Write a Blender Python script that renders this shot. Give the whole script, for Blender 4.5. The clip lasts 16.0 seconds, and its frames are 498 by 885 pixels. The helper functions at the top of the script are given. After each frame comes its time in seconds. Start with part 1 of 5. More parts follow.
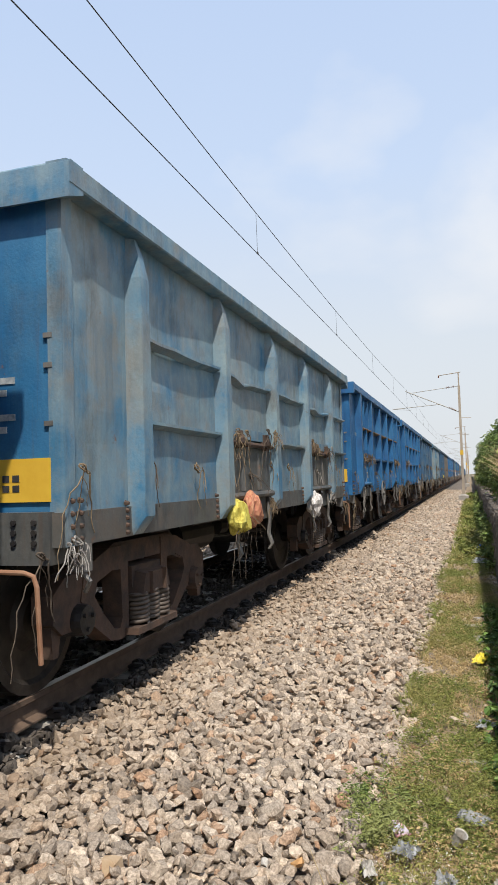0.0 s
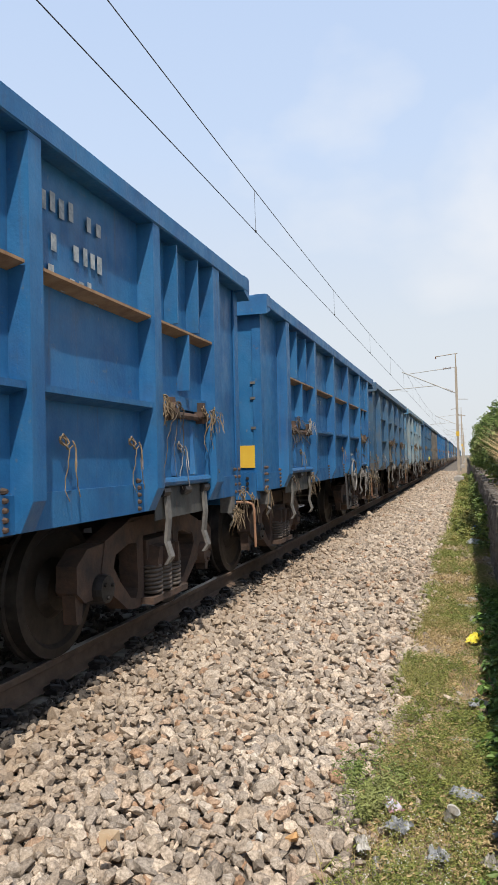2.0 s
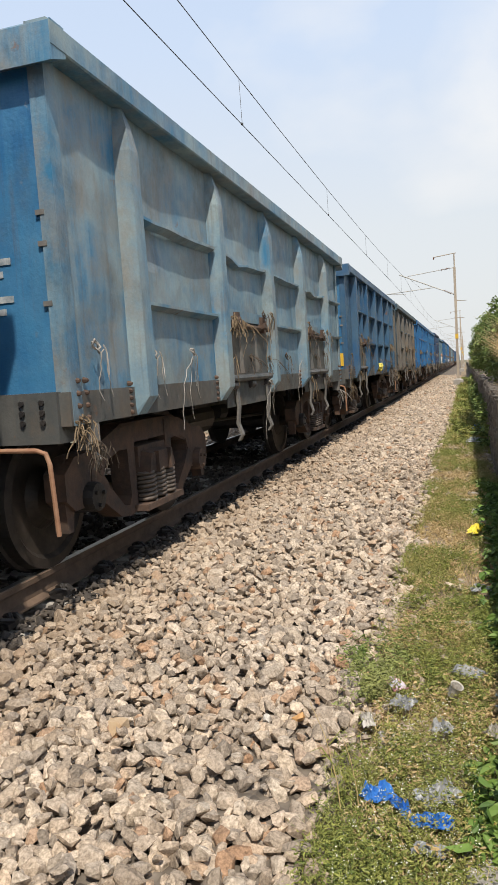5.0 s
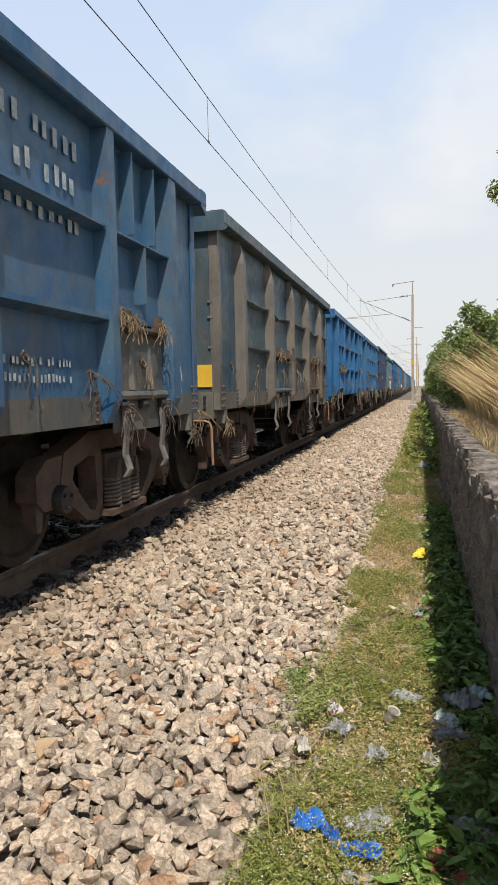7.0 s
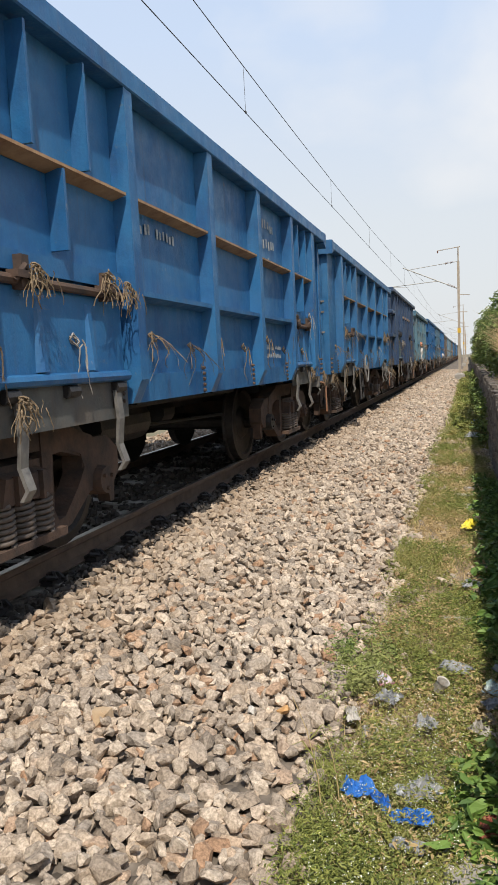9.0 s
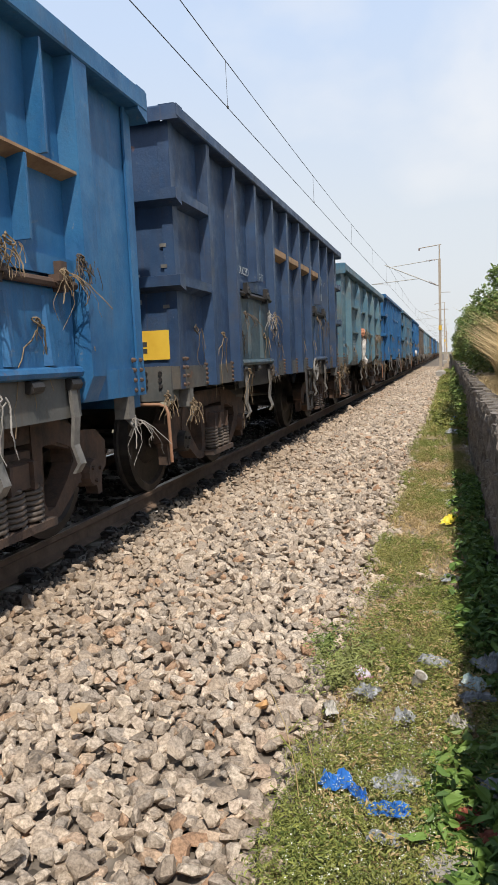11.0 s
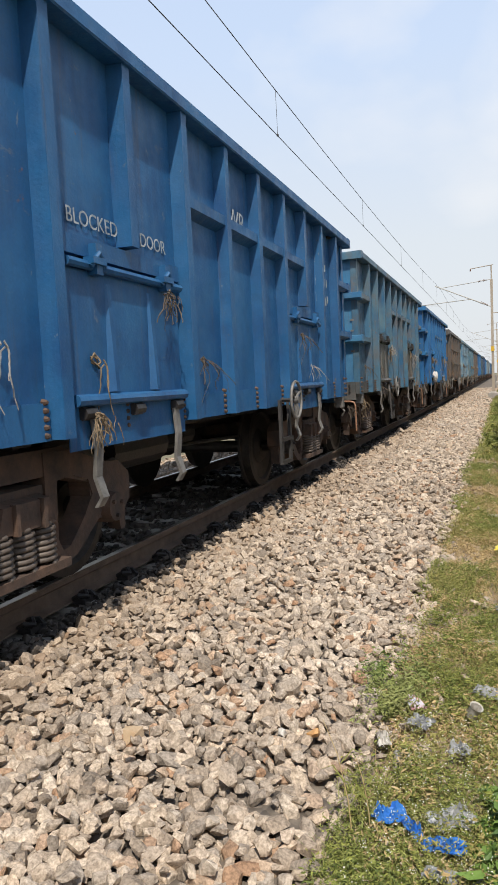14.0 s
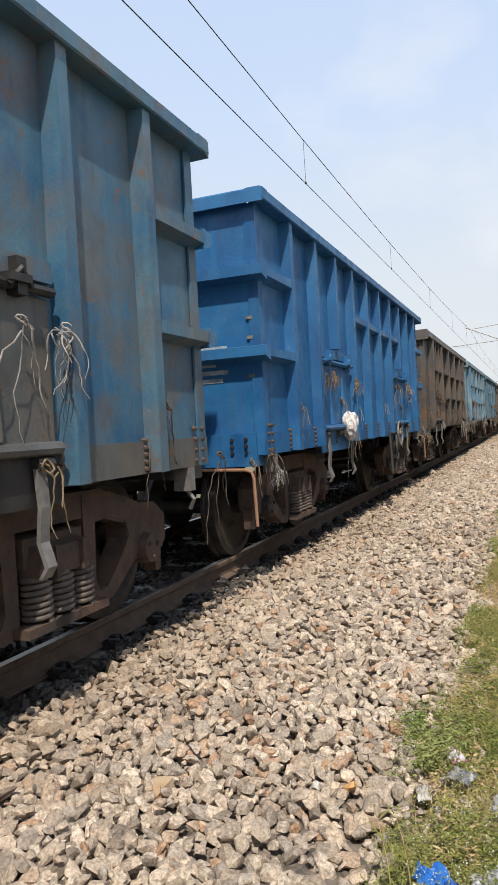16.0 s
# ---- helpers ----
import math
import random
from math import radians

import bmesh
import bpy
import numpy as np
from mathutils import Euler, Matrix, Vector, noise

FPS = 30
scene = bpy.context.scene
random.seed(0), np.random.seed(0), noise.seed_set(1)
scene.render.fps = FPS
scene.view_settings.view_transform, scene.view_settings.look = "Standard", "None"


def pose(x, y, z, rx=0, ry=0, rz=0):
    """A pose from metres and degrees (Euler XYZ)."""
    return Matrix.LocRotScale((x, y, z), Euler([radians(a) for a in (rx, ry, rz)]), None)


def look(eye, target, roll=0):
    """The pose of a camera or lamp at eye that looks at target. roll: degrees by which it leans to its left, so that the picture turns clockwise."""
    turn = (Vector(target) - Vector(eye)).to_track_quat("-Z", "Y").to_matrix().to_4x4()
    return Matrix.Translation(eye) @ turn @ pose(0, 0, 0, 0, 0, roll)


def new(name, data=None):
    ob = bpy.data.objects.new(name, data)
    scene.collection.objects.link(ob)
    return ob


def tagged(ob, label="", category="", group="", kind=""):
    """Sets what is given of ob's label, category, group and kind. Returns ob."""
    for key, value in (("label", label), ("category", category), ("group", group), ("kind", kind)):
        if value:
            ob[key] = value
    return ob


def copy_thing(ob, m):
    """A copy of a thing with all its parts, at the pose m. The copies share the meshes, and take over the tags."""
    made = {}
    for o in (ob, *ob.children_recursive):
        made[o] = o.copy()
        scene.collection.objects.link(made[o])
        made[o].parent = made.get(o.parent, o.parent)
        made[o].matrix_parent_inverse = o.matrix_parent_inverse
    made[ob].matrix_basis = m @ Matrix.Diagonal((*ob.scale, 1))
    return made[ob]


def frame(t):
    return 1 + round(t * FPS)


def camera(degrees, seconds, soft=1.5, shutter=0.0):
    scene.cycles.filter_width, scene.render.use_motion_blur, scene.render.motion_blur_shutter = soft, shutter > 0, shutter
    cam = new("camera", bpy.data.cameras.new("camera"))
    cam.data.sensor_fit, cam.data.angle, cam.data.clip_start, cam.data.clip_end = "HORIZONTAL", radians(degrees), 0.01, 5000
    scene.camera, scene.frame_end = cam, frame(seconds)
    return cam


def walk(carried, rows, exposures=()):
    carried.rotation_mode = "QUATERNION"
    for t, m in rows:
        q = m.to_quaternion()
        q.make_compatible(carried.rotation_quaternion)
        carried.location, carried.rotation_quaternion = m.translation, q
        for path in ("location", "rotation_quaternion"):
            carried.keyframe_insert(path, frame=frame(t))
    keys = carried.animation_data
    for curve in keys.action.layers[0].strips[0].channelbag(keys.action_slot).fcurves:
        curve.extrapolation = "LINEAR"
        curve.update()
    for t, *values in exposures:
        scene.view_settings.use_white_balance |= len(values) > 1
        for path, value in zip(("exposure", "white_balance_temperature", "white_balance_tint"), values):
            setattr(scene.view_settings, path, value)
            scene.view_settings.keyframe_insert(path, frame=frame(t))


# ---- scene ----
# ---- camera ----
cam = camera(38.9, 16.0, soft=0.8)
PATH = [
    (0.0, pose(3.766, -0.116, 1.392, 93.06, 1.71, 17.43)),
    (0.5, pose(3.771, -0.122, 1.399, 92.85, 1.73, 17.30)),
    (1.0, pose(3.766, -0.131, 1.405, 92.07, 1.41, 17.53)),
    (1.5, pose(3.759, -0.116, 1.397, 92.06, 1.38, 17.56)),
    (2.0, pose(3.755, -0.111, 1.393, 91.41, 1.30, 17.10)),
    (2.5, pose(3.754, -0.106, 1.388, 90.78, 1.25, 16.45)),
    (3.0, pose(3.751, -0.102, 1.380, 88.71, 1.13, 16.59)),
    (3.5, pose(3.756, -0.084, 1.359, 88.89, 0.93, 16.24)),
    (4.0, pose(3.748, -0.021, 1.294, 84.39, 2.97, 15.50)),
    (4.2, pose(3.740, -0.023, 1.288, 83.76, 4.18, 15.44)),
    (6.3, pose(3.773, 0.083, 1.255, 85.57, 1.87, 19.21)),
    (6.5, pose(3.785, 0.080, 1.256, 84.69, 2.16, 15.22)),
    (7.0, pose(3.775, 0.056, 1.269, 85.65, 1.13, 13.62)),
    (7.5, pose(3.773, 0.058, 1.268, 84.44, 3.15, 14.01)),
    (8.0, pose(3.781, 0.050, 1.273, 83.68, 3.82, 14.83)),
    (8.2, pose(3.782, 0.047, 1.273, 84.01, 3.88, 15.83)),
    (10.5, pose(3.780, 0.057, 1.260, 83.08, 2.18, 17.45)),
    (11.0, pose(3.793, 0.057, 1.262, 83.33, 2.48, 15.70)),
    (11.5, pose(3.795, 0.050, 1.267, 83.13, 2.35, 15.56)),
    (12.0, pose(3.791, 0.049, 1.268, 83.33, 2.41, 15.72)),
    (12.5, pose(3.790, 0.057, 1.269, 83.39, 2.34, 16.26)),
    (13.0, pose(3.793, 0.047, 1.274, 84.03, 2.39, 17.78)),
    (13.5, pose(3.788, 0.038, 1.281, 85.05, 2.48, 18.58)),
    (14.0, pose(3.788, 0.030, 1.284, 85.28, 2.76, 19.64)),
    (14.5, pose(3.777, 0.036, 1.279, 86.66, 2.60, 21.14)),
    (15.0, pose(3.777, 0.036, 1.281, 86.95, 2.67, 21.31)),
    (15.5, pose(3.780, 0.046, 1.279, 88.26, 2.73, 21.53)),
    (16.0, pose(3.776, 0.045, 1.282, 88.84, 3.15, 22.06)),
]
walk(cam, PATH, exposures=((0.0, 0.06, 6620, 10), (3.4, 0.07, 6570, 10), (4.0, 0.10, 6820, 10), (6.3, 0.13, 6900, 10), (8.0, 0.08, 6850, 10), (11.0, 0.09, 6670, 10), (16.0, 0.12, 6700, 10)))

# ---- world and sun ----
SUN = Vector((0.30, -0.60, 1.0)).normalized()
sky_world = bpy.data.worlds.new("hazy_sky")
scene.world = sky_world
sky_world.use_nodes = True
wn, wl = sky_world.node_tree.nodes, sky_world.node_tree.links
sky = wn.new("ShaderNodeTexSky")
sky.sky_type, sky.sun_disc = "NISHITA", False
sky.sun_elevation = math.asin(SUN.z)
sky.sun_rotation = math.atan2(SUN.x, SUN.y)
sky.air_density, sky.dust_density, sky.ozone_density = 1.0, 4.0, 1.0
# bright haze, whiter towards the horizon, with a thin cloud veil
wtc = wn.new("ShaderNodeTexCoord")
wsep = wn.new("ShaderNodeSeparateXYZ")
wl.new(wtc.outputs["Generated"], wsep.inputs[0])
whaze = wn.new("ShaderNodeValToRGB")
hz = whaze.color_ramp
hz.elements[0].position, hz.elements[0].color = 0.0, (0.78, 0.82, 0.86, 1)
hz.elements[1].position, hz.elements[1].color = 1.0, (0.13, 0.21, 0.38, 1)
for at, c in ((0.18, (0.74, 0.81, 0.89)), (0.40, (0.62, 0.76, 0.99)), (0.60, (0.55, 0.70, 0.97))):
    e = hz.elements.new(at)
    e.color = (*c, 1)
wl.new(wsep.outputs["Z"], whaze.inputs["Fac"])
wgain = wn.new("ShaderNodeMix")
wgain.data_type, wgain.blend_type = "RGBA", "MULTIPLY"
wgain.inputs["Factor"].default_value = 1.0
wl.new(whaze.outputs["Color"], wgain.inputs["A"])
wgain.inputs["B"].default_value = (8.3, 8.3, 8.3, 1)
wbase = wn.new("ShaderNodeMix")
wbase.data_type = "RGBA"
wbase.inputs["Factor"].default_value = 0.88
wl.new(sky.outputs["Color"], wbase.inputs["A"])
wl.new(wgain.outputs["Result"], wbase.inputs["B"])
wmap = wn.new("ShaderNodeMapping")
wmap.inputs["Scale"].default_value = (1.6, 1.6, 3.0)
wnoise = wn.new("ShaderNodeTexNoise")
wnoise.inputs["Scale"].default_value, wnoise.inputs["Detail"].default_value = 2.1, 5.0
wramp = wn.new("ShaderNodeValToRGB")
wramp.color_ramp.elements[0].position, wramp.color_ramp.elements[1].position = 0.55, 0.75
wramp.color_ramp.elements[1].color = (0.4, 0.4, 0.4, 1)
wmix = wn.new("ShaderNodeMix")
wmix.data_type = "RGBA"
wl.new(wtc.outputs["Generated"], wmap.inputs["Vector"])
wl.new(wmap.outputs[0], wnoise.inputs["Vector"])
wl.new(wnoise.outputs["Fac"], wramp.inputs["Fac"])
wl.new(wramp.outputs["Color"], wmix.inputs["Factor"])
wl.new(wbase.outputs["Result"], wmix.inputs["A"])
wmix.inputs["B"].default_value = (7.3, 7.4, 7.6, 1)
wdot = wn.new("ShaderNodeVectorMath")
wdot.operation = "DOT_PRODUCT"
wdot.inputs[1].default_value = (0.074, 0.936, 0.345)
wl.new(wtc.outputs["Generated"], wdot.inputs[0])
wpuff = wn.new("ShaderNodeMapRange")
wpuff.inputs["From Min"].default_value, wpuff.inputs["From Max"].default_value = 0.989, 0.9995
wl.new(wdot.outputs["Value"], wpuff.inputs["Value"])
wlump = wn.new("ShaderNodeTexNoise")
wlump.inputs["Scale"].default_value, wlump.inputs["Detail"].default_value = 9.0, 6.0
wl.new(wtc.outputs["Generated"], wlump.inputs["Vector"])
wmul = wn.new("ShaderNodeMath")
wmul.operation = "MULTIPLY"
wl.new(wpuff.outputs[0], wmul.inputs[0])
wl.new(wlump.outputs["Fac"], wmul.inputs[1])
wsoft = wn.new("ShaderNodeMapRange")
wsoft.inputs["From Min"].default_value, wsoft.inputs["From Max"].default_value, wsoft.inputs["To Max"].default_value = 0.20, 0.50, 0.40
wl.new(wmul.outputs[0], wsoft.inputs["Value"])
wcloud = wn.new("ShaderNodeMix")
wcloud.data_type = "RGBA"
wl.new(wsoft.outputs[0], wcloud.inputs["Factor"])
wl.new(wmix.outputs["Result"], wcloud.inputs["A"])
wcloud.inputs["B"].default_value = (7.6, 7.65, 7.75, 1)
wl.new(wcloud.outputs["Result"], wn["Background"].inputs["Color"])
wn["Background"].inputs["Strength"].default_value = 0.12
sun = new("sun", bpy.data.lights.new("sun", "SUN"))
sun.data.energy, sun.data.angle, sun.data.color = 4.4, radians(1.0), (1.0, 0.95, 0.87)
sun.matrix_world = look((0, 0, 30), Vector((0, 0, 30)) - SUN)

# ---- materials ----


class Nodes:
    """Short-hand for one material's node tree."""

    def __init__(self, name):
        self.mat = bpy.data.materials.new(name)
        self.mat.use_nodes = True
        self.tree = self.mat.node_tree
        self.bsdf = self.tree.nodes["Principled BSDF"]
        tc = self.add("ShaderNodeTexCoord")
        info = self.add("ShaderNodeObjectInfo")
        shift = self.add("ShaderNodeVectorMath")
        shift.operation = "SCALE"
        shift.inputs[0].default_value = (37.0, 91.0, 53.0)
        self.tree.links.new(info.outputs["Random"], shift.inputs["Scale"])
        plus = self.add("ShaderNodeVectorMath")
        plus.operation = "ADD"
        self.tree.links.new(tc.outputs["Object"], plus.inputs[0])
        self.tree.links.new(shift.outputs[0], plus.inputs[1])
        self.co, self.raw, self.rand = plus.outputs[0], tc.outputs["Object"], info.outputs["Random"]

    def add(self, kind):
        return self.tree.nodes.new(kind)

    def link(self, a, b):
        self.tree.links.new(a, b)

    def noise(self, scale, detail=4.0, rough=0.55, stretch=None, co=None):
        n = self.add("ShaderNodeTexNoise")
        n.inputs["Scale"].default_value, n.inputs["Detail"].default_value = scale, detail
        n.inputs["Roughness"].default_value = rough
        v = co or self.co
        if stretch:
            m = self.add("ShaderNodeMapping")
            m.inputs["Scale"].default_value = stretch
            self.link(v, m.inputs["Vector"])
            v = m.outputs[0]
        self.link(v, n.inputs["Vector"])
        return n.outputs["Fac"]

    def ramp(self, fac, lo, hi, a=(0, 0, 0), b=(1, 1, 1)):
        r = self.add("ShaderNodeValToRGB")
        r.color_ramp.elements[0].position, r.color_ramp.elements[1].position = lo, hi
        r.color_ramp.elements[0].color, r.color_ramp.elements[1].color = (*a, 1), (*b, 1)
        self.link(fac, r.inputs["Fac"])
        return r.outputs["Color"]

    def mix(self, fac, a, b, blend="MIX"):
        m = self.add("ShaderNodeMix")
        m.data_type, m.blend_type = "RGBA", blend
        for value, key in ((fac, "Factor"), (a, "A"), (b, "B")):
            if isinstance(value, (int, float)):
                m.inputs[key].default_value = value
            elif isinstance(value, tuple):
                m.inputs[key].default_value = (*value, 1)
            else:
                self.link(value, m.inputs[key])
        return m.outputs["Result"]

    def done(self, color, rough=0.7, bump=None, strength=0.3, distance=0.01, metal=0.0):
        if isinstance(color, tuple):
            self.bsdf.inputs["Base Color"].default_value = (*color, 1)
        else:
            self.link(color, self.bsdf.inputs["Base Color"])
        if isinstance(rough, float):
            self.bsdf.inputs["Roughness"].default_value = rough
        else:
            self.link(rough, self.bsdf.inputs["Roughness"])
        self.bsdf.inputs["Metallic"].default_value = metal
        if bump is not None:
            b = self.add("ShaderNodeBump")
            b.inputs["Strength"].default_value, b.inputs["Distance"].default_value = strength, distance
            self.link(bump, b.inputs["Height"])
            self.link(b.outputs["Normal"], self.bsdf.inputs["Normal"])
        return self.mat


def paint(name, base, faded, grime, rust_amount, grime_amount):
    """Weathered wagon paint: fading in patches, vertical streaks, grime, rust spots, chips."""
    n = Nodes(name)
    fade = n.ramp(n.noise(1.3, 6, 0.65), 0.40, 0.60)
    col = n.mix(fade, base, faded)
    wash = n.ramp(n.noise(3.2, 4, 0.6, (1.0, 1.0, 0.16)), 0.40, 0.62)
    col = n.mix(n.mix(1.0, wash, (0.6, 0.6, 0.6), "MULTIPLY"), col, n.mix(0.5, base, faded))
    streak = n.ramp(n.noise(9.0, 5, 0.6, (1.0, 1.0, 0.08)), 0.48, 0.64)
    col = n.mix(n.mix(1.0, streak, (0.5, 0.5, 0.5), "MULTIPLY"), col, faded)
    dirt = n.ramp(n.noise(1.7, 9, 0.7), 0.60 - 0.14 * grime_amount, 0.70 - 0.10 * grime_amount)
    dirt2 = n.ramp(n.noise(7.0, 7, 0.72, (1.0, 1.0, 0.13)), 0.50, 0.66)
    col = n.mix(n.mix(1.0, n.mix(0.35, dirt, dirt2), (grime_amount,) * 3, "MULTIPLY"), col, grime)
    soot = n.ramp(n.noise(3.1, 8, 0.7, (1.0, 1.0, 0.45)), 0.52, 0.72)
    col = n.mix(n.mix(1.0, soot, (0.55 * grime_amount,) * 3, "MULTIPLY"), col, (0.022, 0.024, 0.026))
    scrape = n.ramp(n.noise(13.0, 6, 0.75, (1.0, 0.35, 1.0)), 0.63, 0.68)
    col = n.mix(n.mix(1.0, scrape, (0.35,) * 3, "MULTIPLY"), col, (0.16, 0.17, 0.17))
    rust = n.ramp(n.noise(4.6, 9, 0.72), 0.70 - 0.16 * rust_amount, 0.76 - 0.10 * rust_amount)
    rustcol = n.mix(n.noise(25.0, 3), (0.11, 0.045, 0.022), (0.26, 0.12, 0.055))
    col = n.mix(rust, col, rustcol)
    chips = n.ramp(n.noise(14.0, 5, 0.65, (1.0, 1.0, 0.5)), 0.68, 0.71)
    col = n.mix(n.mix(1.0, chips, (0.4, 0.4, 0.4), "MULTIPLY"), col, (0.22, 0.23, 0.23))
    col = n.mix(1.0, col, n.ramp(n.noise(55.0, 5, 0.7), 0.3, 0.7, (0.92, 0.92, 0.92), (1.07, 1.07, 1.07)), "MULTIPLY")
    drip = n.ramp(n.noise(16.0, 4, 0.6, (1.0, 1.0, 0.05)), 0.60, 0.70)
    col = n.mix(n.mix(1.0, drip, (0.5 * rust_amount + 0.1,) * 3, "MULTIPLY"), col, (0.10, 0.065, 0.045))
    rough = n.ramp(n.noise(7.0, 4), 0.3, 0.8, (0.38, 0.38, 0.38), (0.72, 0.72, 0.72))
    height = n.mix(0.35, n.noise(3.0, 3), n.noise(45.0, 4))
    return n.done(col, rough, height, 0.32, 0.02)


BLUE = paint("paint_blue", (0.008, 0.080, 0.22), (0.023, 0.145, 0.32), (0.050, 0.075, 0.095), 0.25, 0.35)
MIDBLUE = paint("paint_mid_blue", (0.006, 0.062, 0.175), (0.016, 0.110, 0.255), (0.030, 0.050, 0.068), 0.22, 0.3)
DEEP = paint("paint_deep_blue", (0.010, 0.086, 0.220), (0.032, 0.150, 0.310), (0.060, 0.080, 0.10), 0.25, 0.42)
NAVY = paint("paint_navy", (0.012, 0.032, 0.080), (0.032, 0.070, 0.145), (0.058, 0.060, 0.066), 0.25, 0.65)
GREY = paint("paint_grey_blue", (0.030, 0.160, 0.29), (0.240, 0.315, 0.335), (0.21, 0.205, 0.185), 0.35, 0.9)
STEEL = paint("paint_steel_blue", (0.008, 0.076, 0.185), (0.058, 0.122, 0.185), (0.10, 0.102, 0.10), 0.45, 0.65)
DARK = paint("paint_dark_slate", (0.016, 0.058, 0.100), (0.062, 0.098, 0.112), (0.085, 0.080, 0.070), 0.50, 0.9)
TEAL = paint("paint_teal", (0.016, 0.110, 0.20), (0.120, 0.200, 0.225), (0.14, 0.14, 0.125), 0.32, 0.8)
MURK = paint("paint_murky_teal", (0.012, 0.090, 0.19), (0.075, 0.160, 0.215), (0.13, 0.105, 0.08), 0.60, 0.9)
# wagon ends: less grime, and a lighter blue that paints in the sun
LIT_ENDBLUE = paint("paint_lit_end_blue", (0.010, 0.105, 0.25), (0.050, 0.190, 0.34), (0.085, 0.11, 0.12), 0.3, 0.45)
GRIME = paint("paint_grimed_panel", (0.055, 0.062, 0.064), (0.115, 0.115, 0.108), (0.135, 0.105, 0.08), 0.5, 0.9)
DUSTY = paint("paint_dusty_post", (0.085, 0.082, 0.078), (0.16, 0.145, 0.125), (0.19, 0.135, 0.09), 0.30, 0.8)
BROWN = paint("paint_brown", (0.07, 0.063, 0.058), (0.11, 0.10, 0.09), (0.15, 0.09, 0.055), 0.85, 0.9)


def simple(name, a, b, scale, rough=0.8, bump=0.3, distance=0.01, metal=0.0, detail=6.0):
    n = Nodes(name)
    return n.done(n.mix(n.ramp(n.noise(scale, detail, 0.65), 0.3, 0.7), a, b), rough, n.noise(scale * 6, 5), bump, distance, metal)


RUST = simple("rusty_cast_steel", (0.034, 0.027, 0.024), (0.125, 0.072, 0.047), 5.0, 0.85, 0.5, 0.01)
OILY = simple("oily_black_steel", (0.009, 0.009, 0.010), (0.034, 0.029, 0.026), 6.0, 0.55, 0.4, 0.008)
LEDGE = simple("dusty_rusted_ledge", (0.20, 0.11, 0.06), (0.40, 0.26, 0.14), 6.0, 0.9, 0.3, 0.006)
TREAD = simple("worn_wheel_steel", (0.02, 0.018, 0.016), (0.06, 0.048, 0.04), 8.0, 0.6, 0.2, 0.004, 0.3)
RAILHEAD = simple("polished_rail_top", (0.30, 0.29, 0.28), (0.42, 0.40, 0.38), 14.0, 0.32, 0.1, 0.002, 0.9)
RAILRUST = simple("rusty_rail_side", (0.075, 0.050, 0.036), (0.16, 0.105, 0.07), 7.0, 0.85, 0.4, 0.005)
CONCRETE = simple("sleeper_concrete", (0.28, 0.26, 0.23), (0.42, 0.39, 0.35), 6.0, 0.9, 0.4, 0.006)
PIPE = simple("orange_primer_pipe", (0.26, 0.12, 0.065), (0.36, 0.21, 0.13), 9.0, 0.7, 0.2, 0.003)
PALE = simple("faded_grey_steel", (0.10, 0.095, 0.088), (0.24, 0.225, 0.205), 9.0, 0.6, 0.2, 0.003, 0.2)
STRAW = simple("straw_rope", (0.13, 0.092, 0.055), (0.30, 0.22, 0.135), 14.0, 0.95, 0.4, 0.004)
OLDROPE = simple("dirty_rope", (0.055, 0.042, 0.032), (0.15, 0.115, 0.085), 14.0, 0.95, 0.4, 0.004)
SPRING = simple("grimy_spring_steel", (0.055, 0.045, 0.038), (0.15, 0.115, 0.09), 12.0, 0.6, 0.3, 0.004)
WHITEROPE = simple("white_plastic_rope", (0.20, 0.18, 0.16), (0.40, 0.375, 0.34), 10.0, 0.7, 0.2, 0.003)
YELLOW = simple("yellow_plate_paint", (0.62, 0.36, 0.03), (0.72, 0.47, 0.05), 4.0, 0.6, 0.2, 0.003)
LETTER = simple("white_stencil_paint", (0.13, 0.17, 0.20), (0.46, 0.48, 0.48), 16.0, 0.7, 0.2, 0.002)
BLACKMARK = simple("black_stencil_paint", (0.02, 0.02, 0.02), (0.05, 0.05, 0.05), 12.0, 0.7, 0.2, 0.002)
COAL = simple("coal", (0.010, 0.010, 0.011), (0.035, 0.034, 0.034), 14.0, 0.6, 0.7, 0.03)
GALV = simple("galvanised_steel", (0.34, 0.33, 0.31), (0.46, 0.44, 0.40), 3.0, 0.6, 0.2, 0.004, 0.35)
MASTPAINT = simple("weathered_mast_steel", (0.30, 0.25, 0.20), (0.44, 0.37, 0.29), 2.0, 0.75, 0.2, 0.004, 0.1)
WIRE = simple("copper_wire_dark", (0.05, 0.045, 0.04), (0.09, 0.08, 0.07), 3.0, 0.5, 0.1, 0.002, 0.4)
INSUL = simple("brown_porcelain", (0.10, 0.04, 0.02), (0.16, 0.07, 0.04), 5.0, 0.25, 0.1, 0.002)
BARK = simple("bark", (0.09, 0.07, 0.05), (0.19, 0.15, 0.11), 9.0, 0.95, 0.7, 0.02)


